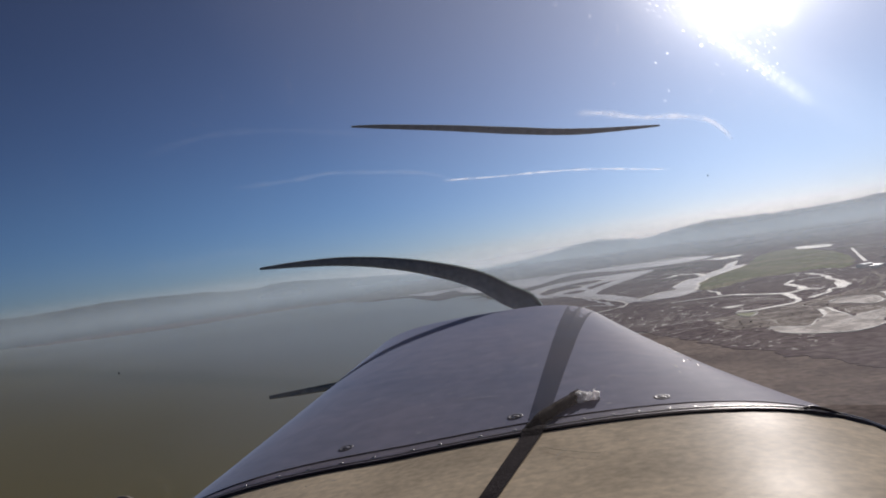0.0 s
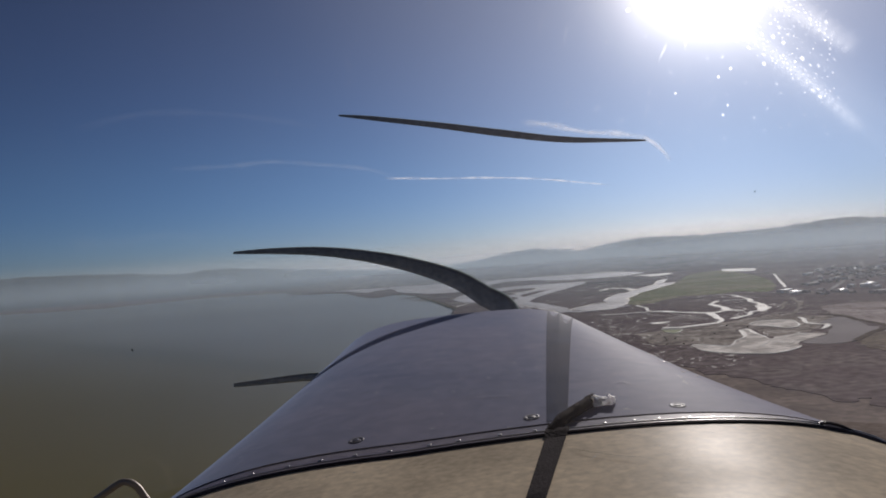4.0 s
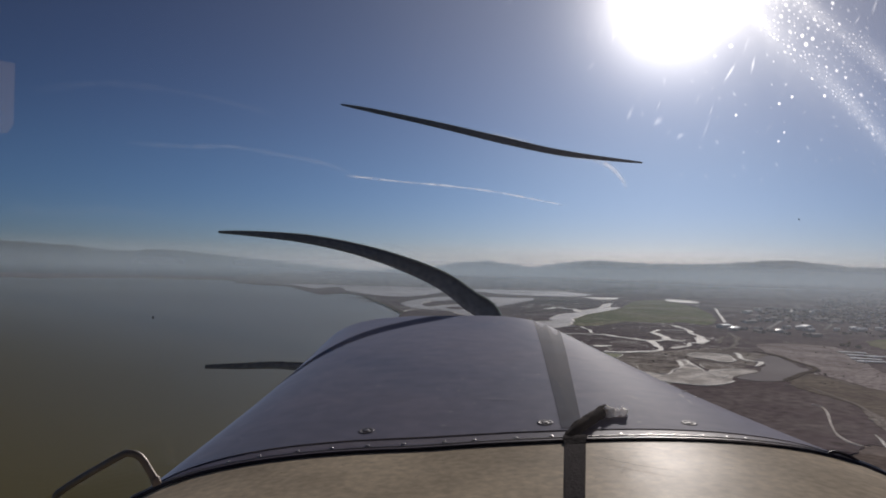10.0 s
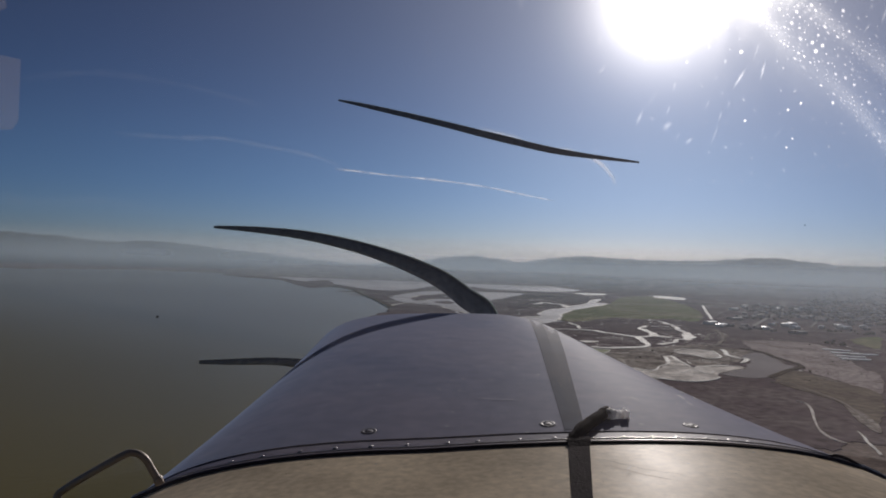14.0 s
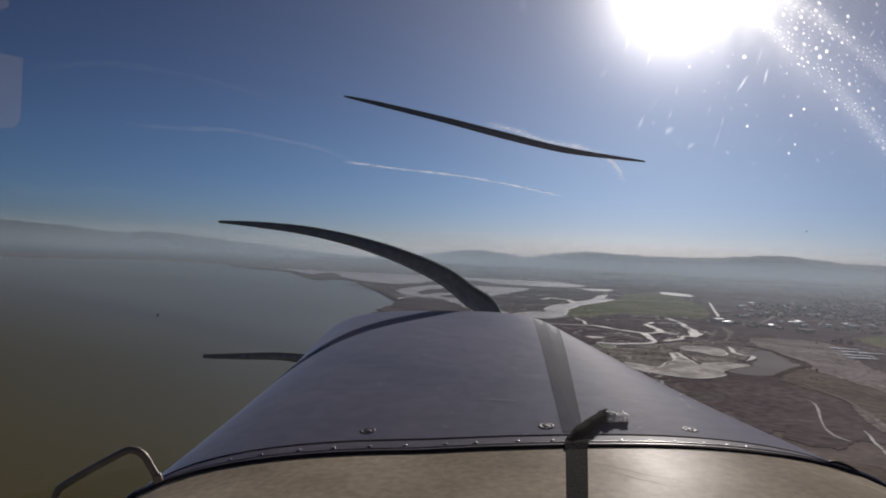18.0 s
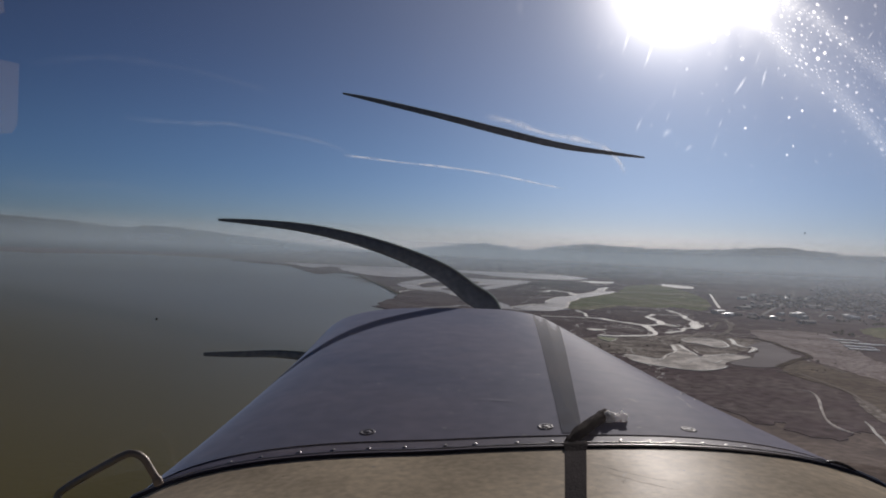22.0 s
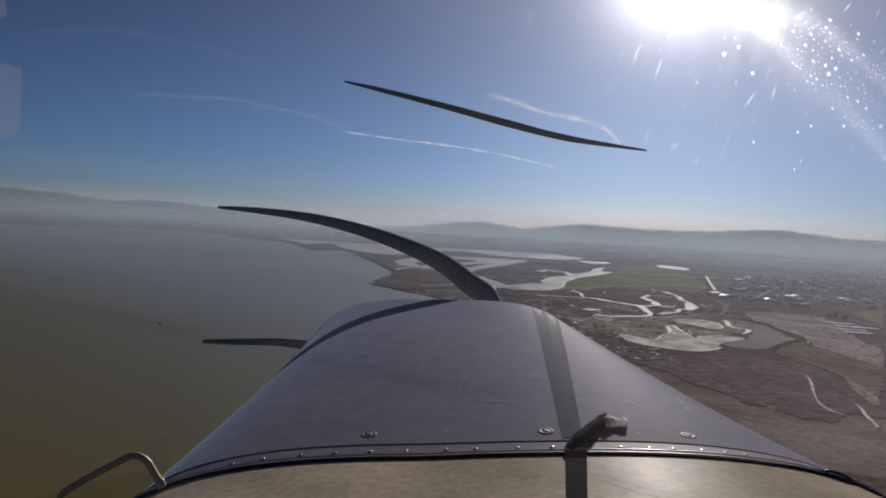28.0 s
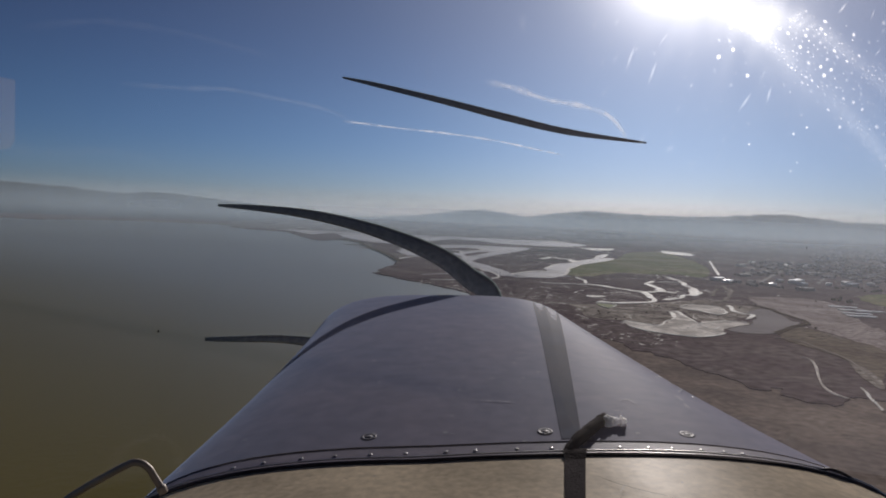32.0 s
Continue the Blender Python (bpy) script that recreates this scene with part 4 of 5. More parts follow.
aircraft.matrix_world = AIRCRAFT
tagged(aircraft, "light aircraft in flight with a worn navy-blue engine cowling", "aircraft")

SEAM, NOSE = 1.05, 2.22


def station(d):
    s = (d - SEAM) / (NOSE - SEAM)
    xc = 0.10 - 0.09 * s
    w = 0.60 - 0.20 * s - 0.03 * math.sin(math.pi * s)
    h = 0.20 + 0.05 * s
    n = 3.0 + 0.5 * s
    top = -0.288 + 0.108 * s + 0.012 * math.sin(math.pi * s)
    return xc, w, h, n, top


def flare(x, d):
    """The rear edge rises a little on the passenger's side to meet the windscreen."""
    return 0.0215 * (1 - math.exp(-max(x + 0.03, 0.0) / 0.35)) * max(0.0, 1 - max(d - SEAM, 0.0) / 0.5) ** 1.5


def cowl_z(x, d):
    xc, w, h, n, top = station(d)
    u = min(abs(x - xc) / w, 0.999)
    return top - h + h * (1 - u ** n) ** (1 / n) + flare(x, d)


def cowl_ring(d, shrink=1.0, drop=0.0):
    xc, w, h, n, top = station(min(d, NOSE))
    pts = []
    for k in range(41):
        q = math.pi * k / 40
        c, s = math.cos(q), math.sin(q)
        x = -math.copysign(abs(c) ** (2 / n), c) * w * shrink
        z = top - h + h * abs(s) ** (2 / n) - drop + flare(xc + x, d)
        pts.append((xc + x, d, z))
    zb = -0.86 + 0.12 * (d - SEAM)
    left, right = pts[0], pts[-1]
    side = [(left[0] + 0.05 * (0 if j < 2 else j - 1), d, left[2] + (zb - left[2]) * j / 4) for j in (4, 3, 2, 1)]
    side2 = [(right[0] - 0.05 * (0 if j < 2 else j - 1), d, right[2] + (zb - right[2]) * j / 4) for j in (1, 2, 3, 4)]
    return side + pts + side2


def loft(name, rings, material, cap=False):
    m = len(rings[0])
    verts = [p for r in rings for p in r]
    faces = []
    for i in range(len(rings) - 1):
        for k in range(m):
            a, b = i * m + k, i * m + (k + 1) % m
            faces.append((a, b, b + m, a + m))
    if cap:
        faces.append(tuple((len(rings) - 1) * m + k for k in range(m)))
    return mesh_of(name, verts, faces, material, True)


ds = [1.093 + (NOSE - 1.093) * i / 24 for i in range(25)]
cowling = part("cowling", loft("cowling", [cowl_ring(d) for d in ds] + [cowl_ring(2.245, 0.985, 0.004), cowl_ring(2.265, 0.95, 0.016), cowl_ring(2.275, 0.88, 0.04)], M_PAINT, True), aircraft,
               "worn navy-blue painted engine cowling with a dusty top")
band = part("cowl_flange", loft("cowl_flange", [[(x, d, z - 0.0012) for x, _, z in cowl_ring(d)] for d in (1.035, 1.05, 1.07, 1.091)], M_FLANGE), aircraft, "riveted navy flange behind the cowling")
belly = []
for d in (-0.35, 0.2, 0.7, 1.034):
    ring = cowl_ring(SEAM)
    belly.append([(x, d, min(z, -0.46)) for x, _, z in ring])
part("bulkhead", mesh_of("bulkhead", belly[0], [tuple(range(len(belly[0])))], M_PAINT_DARK), aircraft)
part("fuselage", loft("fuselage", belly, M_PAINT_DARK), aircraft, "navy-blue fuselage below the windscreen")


def panel(name, outline, thick, label):
    """A flat panel from the outline of one face and the way it is thick."""
    m, t = len(outline), Vector(thick)
    vv = [Vector(p) for p in outline] + [Vector(p) + t for p in outline]
    ff = [tuple(range(m))[::-1], tuple(range(m, 2 * m))] + [(k, (k + 1) % m, m + (k + 1) % m, m + k) for k in range(m)]
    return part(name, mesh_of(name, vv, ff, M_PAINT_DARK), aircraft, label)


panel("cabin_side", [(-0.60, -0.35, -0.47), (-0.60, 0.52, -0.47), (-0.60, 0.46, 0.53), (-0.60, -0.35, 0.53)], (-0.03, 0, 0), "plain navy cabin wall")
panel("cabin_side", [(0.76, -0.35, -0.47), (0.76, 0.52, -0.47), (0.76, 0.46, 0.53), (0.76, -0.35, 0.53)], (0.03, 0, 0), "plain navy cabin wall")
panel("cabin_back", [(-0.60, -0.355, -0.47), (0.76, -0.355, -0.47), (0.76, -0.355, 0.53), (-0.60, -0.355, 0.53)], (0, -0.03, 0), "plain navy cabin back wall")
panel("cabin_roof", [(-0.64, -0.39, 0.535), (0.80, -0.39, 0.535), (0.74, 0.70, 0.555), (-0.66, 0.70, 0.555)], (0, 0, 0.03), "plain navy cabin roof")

# pale metal deck between windscreen and cowling
v, f = [], []
for i in range(9):
    d = 1.036 - 0.50 * i / 8
    for k in range(33):
        x = -0.50 + 1.20 * k / 32
        v.append((x, d, cowl_z(x, SEAM) - 0.0012 - 0.01 * i / 8))
for i in range(8):
    for k in range(32):
        a = i * 33 + k
        f.append((a, a + 1, a + 34, a + 33)[::-1])
part("deck_panel", mesh_of("deck_panel", v, f, M_ALU, True), aircraft, "dull scratched aluminium deck panel")

# rubber seal; the highlight on its upper edge is built as a thin bright tube
xs = [-0.50 + 1.24 * k / 30 for k in range(31)]
xs = [x for x in xs if x < 0.694]
seal = part("rubber_seal", tube_data("rubber_seal", [(x, 1.0415, cowl_z(x, SEAM) - 0.0010) for x in xs], 0.0040, M_RUBBER, 12, 2), aircraft, "black rubber windscreen seal")
part("seal_highlight", tube_data("seal_highlight", [(x, 1.0475, cowl_z(x, SEAM) + 0.0036) for x in xs], 0.0013, M_SEAL_GLINT, 8, 2), seal, "thin bright tube added as the seal's highlight")


def dome_data(name, r, h, material, ringed=False):
    prof = [(1.0, 0.0), (0.92, 0.55), (0.6, 0.9), (0.25, 1.0)]
    if ringed:
        prof = [(1.0, 0.0), (0.95, 0.8), (0.72, 0.8), (0.66, 0.2), (0.45, 0.2), (0.40, 0.9), (0.12, 1.0)]
    sg, vv, ff = 14, [], []
    for a, b in prof:
        vv += [(a * r * math.cos(2 * math.pi * k / sg), a * r * math.sin(2 * math.pi * k / sg), b * h) for k in range(sg)]
    for i in range(len(prof) - 1):
        ff += [(i * sg + k, i * sg + (k + 1) % sg, (i + 1) * sg + (k + 1) % sg, (i + 1) * sg + k) for k in range(sg)]
    ff.append(tuple((len(prof) - 1) * sg + k for k in range(sg)))
    return mesh_of(name, vv, ff, material, True)


def on_cowl(ob, x, d, lift=0.0):
    e = 0.002
    nx = Vector((2 * e, 0, cowl_z(x + e, d) - cowl_z(x - e, d)))
    ny = Vector((0, 2 * e, cowl_z(x, d + e) - cowl_z(x, d - e)))
    nrm = nx.cross(ny).normalized()
    ob.matrix_local = Matrix.Translation(Vector((x, d, cowl_z(x, d))) + nrm * lift) @ nrm.to_track_quat("Z", "Y").to_matrix().to_4x4()


rivet = dome_data("rivet", 0.0034, 0.0011, M_RIVET)
for px in (-0.31, -0.265, -0.21, -0.16, -0.108, -0.056, 0.003, 0.046, 0.107, 0.158, 0.258, 0.300, 0.335, 0.378, 0.412, 0.440):
    on_cowl(part("rivet", rivet, band), px, 1.070, -0.0010)
lock = dome_data("fastener", 0.0125, 0.0010, M_LOCK, True)
for px in (-0.116, 0.157, 0.377):
    on_cowl(part("fastener", lock, cowling, "round worn metal quarter-turn fastener"), px, 1.130)
for i in range(6):
    on_cowl(part("rivet", rivet, cowling), 0.455 + 0.004 * i, 1.66 - 0.055 * i)
    if i % 2:
        on_cowl(part("rivet", rivet, cowling), 0.435 + 0.004 * i, 1.68 - 0.055 * i)

# dark stripe along the cowling
v, f = [], []
for i in range(25):
    d = 1.10 + (2.20 - 1.10) * i / 24
    xa = 0.193 + (0.305 - 0.193) * i / 24
    w = 0.0155 + 0.022 * i / 24
    for x in (xa - w, xa, xa + w):
        v.append((x, d, cowl_z(x, d) + 0.0004))
for i in range(24):
    for k in range(2):
        f.append((i * 3 + k, i * 3 + k + 1, i * 3 + k + 4, i * 3 + k + 3))
part("stripe", mesh_of("stripe", v, f, M_STRIPE), aircraft, "dark stripe along the cowling")
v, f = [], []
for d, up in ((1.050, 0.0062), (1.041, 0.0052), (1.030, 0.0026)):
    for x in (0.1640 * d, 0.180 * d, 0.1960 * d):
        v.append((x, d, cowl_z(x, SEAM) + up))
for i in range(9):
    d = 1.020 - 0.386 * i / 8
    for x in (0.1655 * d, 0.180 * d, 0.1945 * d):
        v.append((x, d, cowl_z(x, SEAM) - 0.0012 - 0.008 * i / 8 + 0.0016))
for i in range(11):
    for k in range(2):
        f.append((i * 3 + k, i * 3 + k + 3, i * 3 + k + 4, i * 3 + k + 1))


def ragged(me, scale, amount):
    """Torn, frayed surface: every corner shifted a little at random."""
    for q in me.vertices:
        q.co += noise.noise_vector(q.co * scale) * amount
    return me


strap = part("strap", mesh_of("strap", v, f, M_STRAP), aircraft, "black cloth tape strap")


def hit(px, pz, lift, deck=False):
    """The place on the cowling or the deck along a slope across and up from the seat."""
    d = 0.62
    while d < 2.2 and pz * d > (cowl_z(px * d, SEAM) - 0.0112 + 0.02 * (d - 0.536) if deck else cowl_z(px * d, d)):
        d += 0.002
    if not deck:
        d = 1.10
        while d < 2.2 and pz * d > cowl_z(px * d, d):
            d += 0.002
    return Vector((px * d, d, (cowl_z(px * d, SEAM) - 0.0012 if deck else cowl_z(px * d, d)) + lift))


bar = [Vector((0.168 + 0.052 * q, 1.0, -0.2715 + 0.0405 * q)) * (1.046 + 0.125 * q) for q in (0.0, 0.25, 0.5, 0.75, 1.0)]
for p in bar[1:]:
    p.z = max(p.z, cowl_z(p.x, p.y) + 0.0045)
rod = part("rod", ragged(tube_data("rod", bar, 0.0098, M_TAPE, 8, 7, True, lambda s: min(1.0, 0.85 + 2 * s) + 0.10 * noise.noise(Vector((s * 6, 0, 0)))), 240, 0.0020), strap, "bent black taped stub")
part("frayed_tip", ragged(tube_data("frayed_tip", [hit(px, pz, 0.0040) for px, pz in ((0.2185, -0.2330), (0.2290, -0.2315), (0.2390, -0.2320), (0.2485, -0.2325))], 0.0090, M_FRAY, 18, 9, True, lambda s: 1.10 - 0.45 * s + 0.25 * noise.noise(Vector((s * 14, 1, 1)))), 190, 0.0060), strap, "frayed silvery tip")


def marks(name, rows, material, parent, label, deck=False):
    """Thin worn marks lying on the surface, each a line of slopes with a half width."""
    vv, ff = [], []
    for line, w in rows:
        pts = [hit(px, pz, 0.0011, deck) for px, pz in line]
        k0 = len(vv)
        for i, p in enumerate(pts):
            d = (pts[min(i + 1, len(pts) - 1)] - pts[max(i - 1, 0)])
            d.z = 0
            s = d.normalized().cross(Vector((0, 0, 1))) * w * (0.3 if i in (0, len(pts) - 1) else 1)
            vv += [p - s, p + s]
        ff += [(k0 + 2 * i, k0 + 2 * i + 1, k0 + 2 * i + 3, k0 + 2 * i + 2) for i in range(len(pts) - 1)]
    tagged(part(name, mesh_of(name, vv, ff, material), parent, label), kind="stuff")


rng = random.Random(21)
# the two wide marks from 0.318 to 0.337 across are painted glints
worn = [([(0.242, -0.204), (0.250, -0.202), (0.258, -0.205), (0.264, -0.208)], 0.0011), ([(0.247, -0.211), (0.255, -0.214)], 0.0010), ([(0.270, -0.212), (0.276, -0.211)], 0.0010), ([(0.318, -0.199), (0.327, -0.205)], 0.0022), ([(0.330, -0.209), (0.337, -0.214)], 0.0022),
        ([(0.040, -0.204), (0.060, -0.205), (0.085, -0.206), (0.105, -0.207)], 0.0007), ([(-0.035, -0.169), (-0.030, -0.168)], 0.0022), ([(-0.060, -0.153), (-0.057, -0.152)], 0.0020), ([(0.010, -0.122), (0.013, -0.121)], 0.0024), ([(-0.010, -0.205), (-0.006, -0.204)], 0.0018)]
for _ in range(300):
    px, pz = rng.uniform(-0.16, 0.30), rng.uniform(-0.245, -0.105)
    if abs(px - 0.06) < 0.30 + 0.9 * (-0.13 - pz):
        a, k = rng.uniform(-0.5, 0.5), rng.choice((0.0006, 0.0008, 0.0012, 0.0022))
        worn.append(([(px, pz), (px + 1.5 * k * math.cos(a), pz + 0.8 * k * math.sin(a))], rng.uniform(0.0007, 0.0021)))
for _ in range(34):
    px, pz = 0.234 + rng.gauss(0, 0.012), -0.213 + rng.gauss(0, 0.006)
    k = rng.uniform(0.0008, 0.003)
    worn.append(([(px, pz), (px + k, pz + rng.uniform(-0.4, 0.4) * k)], rng.uniform(0.0005, 0.0012)))
marks("scratches", worn, M_SCRATCH, cowling, "pale scratches, chips and painted glints on the paint")
lines = [([(0.209, -0.294), (0.235, -0.3025), (0.262, -0.309), (0.29, -0.315), (0.318, -0.320)], 0.0005)]
for _ in range(34):
    px, pz = 0.20 + 0.30 * rng.random() ** 1.6, rng.uniform(-0.33, -0.288)
    k, a = rng.uniform(0.001, 0.006), rng.uniform(-0.4, 0.4)
    lines.append(([(px, pz), (px + k * math.cos(a), pz + k * 0.4 * math.sin(a))], rng.uniform(0.0003, 0.0008)))
for _ in range(26):
    px, pz = rng.uniform(-0.30, 0.14), rng.uniform(-0.33, -0.292)
    k = rng.uniform(0.001, 0.004)
    lines.append(([(px, pz), (px + k, pz - rng.uniform(0, 0.6) * k)], rng.uniform(0.0003, 0.0008)))
marks("stains", lines, M_STAIN, aircraft, "dark scratches and specks on the deck", True)
marks("scuffs", [([(0.250, -0.3045), (0.246, -0.309), (0.242, -0.314)], 0.0004), ([(0.330, -0.292), (0.332, -0.2922)], 0.0006)] + [([(q, -0.3 - 0.02 * w), (q + 0.006 * w, -0.301 - 0.02 * w)], 0.0005) for q, w in ((rng.uniform(0.2, 0.5), rng.random()) for _ in range(14))], M_SCRATCH, aircraft, "pale scuffs on the deck", True)

# grab handle beside the windscreen
handle = part("grab_handle", tube_data("grab_handle", [(-0.530, 1.0, -0.385), (-0.524, 1.0, -0.342), (-0.507, 1.0, -0.324), (-0.438, 1.0, -0.2845), (-0.420, 1.0, -0.2795), (-0.406, 1.0, -0.2865), (-0.396, 1.0, -0.302), (-0.386, 1.0, -0.318)], 0.0050, M_STEEL, 12, 6),
              aircraft, "bent steel tube grab handle")
part("bracket", tube_data("bracket", [(-0.389, 1.0, -0.312), (-0.385, 1.0, -0.322)], 0.0064, M_STEEL, 10, 3), handle)
part("vent_lip", tube_data("vent_lip", [(x, 1.047, cowl_z(x, SEAM) + h) for x, h in ((0.540, 0.000), (0.552, 0.005), (0.562, 0.0065), (0.578, 0.005), (0.596, 0.000))], 0.0022, M_RUBBER, 10, 6), aircraft, "small dark raised vent lip")

# ---- propeller ----
propeller = new("propeller")
propeller.parent = aircraft
PROP = 2.38


def blade_data(path, widths):
    """A twisted blade along a curved line in the plane of rotation: thin leading and trailing edges, thick in the middle."""
    line = smooth_line([(x, PROP, z) for x, z in path], 8)
    verts, faces, m = [], [], len(line) - 1
    for i, p in enumerate(line):
        s = i / m
        k = s * (len(widths) - 1)
        a = min(int(k), len(widths) - 2)
        w = widths[a] + (widths[a + 1] - widths[a]) * (k - a)
        d = (line[min(i + 1, m)] - line[max(i - 1, 0)]).normalized()
        nrm = d.cross(Vector((0, 1, 0))).normalized()
        for q, th in ((-1, 0.0), (-0.5, 0.25), (0.3, 0.32), (1, 0.0), (0.3, -0.2), (-0.5, -0.15)):
            verts.append(p + nrm * (w * q) + Vector((0, 1, 0)) * (w * th + 0.4 * w * q))
    for i in range(m):
        for k in range(6):
            a, b = i * 6 + k, i * 6 + (k + 1) % 6
            faces.append((a, b, b + 6, a + 6))
    faces += [tuple(range(6))[::-1], tuple(m * 6 + k for k in range(6))]
    return mesh_of("blade", verts, faces, M_BLADE, True)


part("blade", blade_data([(-0.725, 0.088), (-0.60, 0.080), (-0.44, 0.062), (-0.28, 0.028), (-0.13, -0.020), (0.00, -0.078), (0.085, -0.140), (0.155, -0.200), (0.16, -0.34), (0.12, -0.46)], [0.004, 0.010, 0.015, 0.019, 0.024, 0.030, 0.034, 0.036, 0.038, 0.040]), propeller, "dark curved propeller blade")
part("blade", blade_data([(-0.770, -0.346), (-0.66, -0.345), (-0.50, -0.345), (-0.30, -0.375), (0.05, -0.46)], [0.006, 0.010, 0.013, 0.02, 0.04]), propeller, "dark curved propeller blade")
part("blade", blade_data([(-0.325, 0.498), (-0.22, 0.476), (0.0, 0.425), (0.20, 0.375), (0.40, 0.330), (0.65, 0.300 - 0.003)], [0.003, 0.008, 0.011, 0.013, 0.011, 0.003]), propeller, "slim dark propeller blade")
hub = [[(0.06 + r * math.cos(2 * math.pi * k / 24), d, -0.48 + r * math.sin(2 * math.pi * k / 24)) for k in range(24)] for d, r in ((2.28, 0.13), (2.36, 0.13), (2.46, 0.11), (2.54, 0.075), (2.59, 0.03))]
part("spinner", loft("spinner", hub, M_PAINT_DARK, True), propeller, "navy-blue pointed spinner")


# ---- windscreen ----
def on_screen(px, pz, lift=0.0):
    """A place on the windscreen from its slopes across and up, seen from the seat; the pane leans back towards its top."""
    d = 1.040 - 0.20 * max(0.0, (pz + 0.275)) / 0.66 - 0.02 * px * px - lift
    return Vector((px * d, d, pz * d))


# two wiped bands of dried spray, curving down from the top of the pane
BANDS = (((0.405, 0.325), (0.514, 0.231), (0.600, 0.138), 1.0), ((0.485, 0.330), (0.545, 0.288), (0.610, 0.232), 0.55))


def on_band(band, s):
    a, b, c, _ = band
    w0, w1, w2 = (1 - s) * (1 - 2 * s), 4 * s * (1 - s), s * (2 * s - 1)
    return w0 * a[0] + w1 * b[0] + w2 * c[0], w0 * a[1] + w1 * b[1] + w2 * c[1]


def grime(px, pz):
    """Thickness of the wiped dirt: streaky along the bands, a thin haze between them, a fan of dust at the top that
    widens the sun's glare.
    """
    along, across = px * 0.70 - pz * 0.71, px * 0.71 + pz * 0.70
    streak = 0.5 + 0.9 * noise.noise(Vector((along * 9, across * 95, 3)))
    total = 0.0
    for band, wide, gain in ((BANDS[0], 0.009, 0.30), (BANDS[1], 0.011, 0.20)):
        (xa, za), (xm, zm), (xb, zb), _ = band
        s = ((px - xa) * (xb - xa) + (pz - za) * (zb - za)) / ((xb - xa) ** 2 + (zb - za) ** 2)
        qx, qz = on_band(band, min(max(s, -0.15), 1.2))
        total += gain * math.exp(-((px - qx) ** 2 + (pz - qz) ** 2) / wide ** 2) * max(0.1, streak)
    total += 0.075 * math.exp(-((across - 0.528) / 0.045) ** 2) * (0.6 + 0.6 * streak)
    total += 0.17 * math.exp(-((px - 0.425) / 0.035) ** 2 - ((pz - 0.335) / 0.022) ** 2)
    total += 0.05 * math.exp(-((px - 0.39) / 0.12) ** 2 - ((pz - 0.33) / 0.10) ** 2) * max(0.0, 0.5 + noise.noise(Vector((px * 60 - pz * 14, pz * 14, 8))))
    # broad term adds pale glare over the upper right
    total += 0.02 * min(max((px - 0.20) / 0.3, 0.0), 1.0) * min(max((pz - 0.02) / 0.2, 0.0), 1.0)
    return 0.13 * total


def spray(t, colour):
    """Dried spray: part scatters light evenly, part passes it on blurred about its old direction."""
    even, blurred, both = (t.nodes.new(k) for k in ("ShaderNodeBsdfTranslucent", "ShaderNodeBsdfRefraction", "ShaderNodeMixShader"))
    even.inputs["Color"].default_value = blurred.inputs["Color"].default_value = (*colour, 1)
    blurred.inputs["Roughness"].default_value, blurred.inputs["IOR"].default_value = 0.66, 1.40
    both.inputs[0].default_value = 0.6
    t.links.new(even.outputs[0], both.inputs[1]); t.links.new(blurred.outputs[0], both.inputs[2])
    return both.outputs[0]


glass = bpy.data.materials.new("windscreen_acrylic")
glass.use_nodes = True
nt = glass.node_tree
nt.nodes.clear()
o_, mx, tr, gl = (nt.nodes.new(k) for k in ("ShaderNodeOutputMaterial", "ShaderNodeMixShader", "ShaderNodeBsdfTransparent", "ShaderNodeBsdfGlossy"))
tr.inputs["Color"].default_value = (0.97, 0.98, 0.98, 1)
gl.inputs["Roughness"].default_value = 0.06
mx.inputs[0].default_value = 0.025
glare_film, dusty, fnz, fmr, ftc = (nt.nodes.new(k) for k in ("ShaderNodeBsdfTranslucent", "ShaderNodeMixShader", "ShaderNodeTexNoise", "ShaderNodeMapRange", "ShaderNodeTexCoord"))
glare_film.inputs["Color"].default_value = (1.0, 0.90, 0.89, 1)
fnz.inputs["Scale"].default_value, fnz.inputs["Detail"].default_value = 4.0, 6
fmr.inputs["To Min"].default_value, fmr.inputs["To Max"].default_value = 0.004, 0.014
nt.links.new(ftc.outputs["Object"], fnz.inputs["Vector"]); nt.links.new(fnz.outputs["Fac"], fmr.inputs["Value"]); fgr, fad = (nt.nodes.new(k) for k in ("ShaderNodeMapRange", "ShaderNodeMath"))
# dust film made denser towards the sun's side to imitate veiling glare
fgr.inputs["From Min"].default_value, fgr.inputs["From Max"].default_value = 0.06, 0.66
fgr.inputs["To Min"].default_value, fgr.inputs["To Max"].default_value = 0.0, 0.074
slant = nt.nodes.new("ShaderNodeVectorMath")
slant.operation, slant.inputs[1].default_value = "DOT_PRODUCT", (1.0, 0, 0.55)
nt.links.new(ftc.outputs["Object"], slant.inputs[0]); nt.links.new(slant.outputs["Value"], fgr.inputs["Value"])
nt.links.new(fmr.outputs[0], fad.inputs[0]); nt.links.new(fgr.outputs[0], fad.inputs[1]); wiped, sprayed = nt.nodes.new("ShaderNodeAttribute"), nt.nodes.new("ShaderNodeMixShader")
wiped.attribute_name = "thickness"
nt.links.new(wiped.outputs["Fac"], sprayed.inputs[0]); nt.links.new(dusty.outputs[0], sprayed.inputs[1]); nt.links.new(spray(nt, (0.95, 0.96, 0.93)), sprayed.inputs[2])
nt.links.new(fad.outputs[0], dusty.inputs[0])
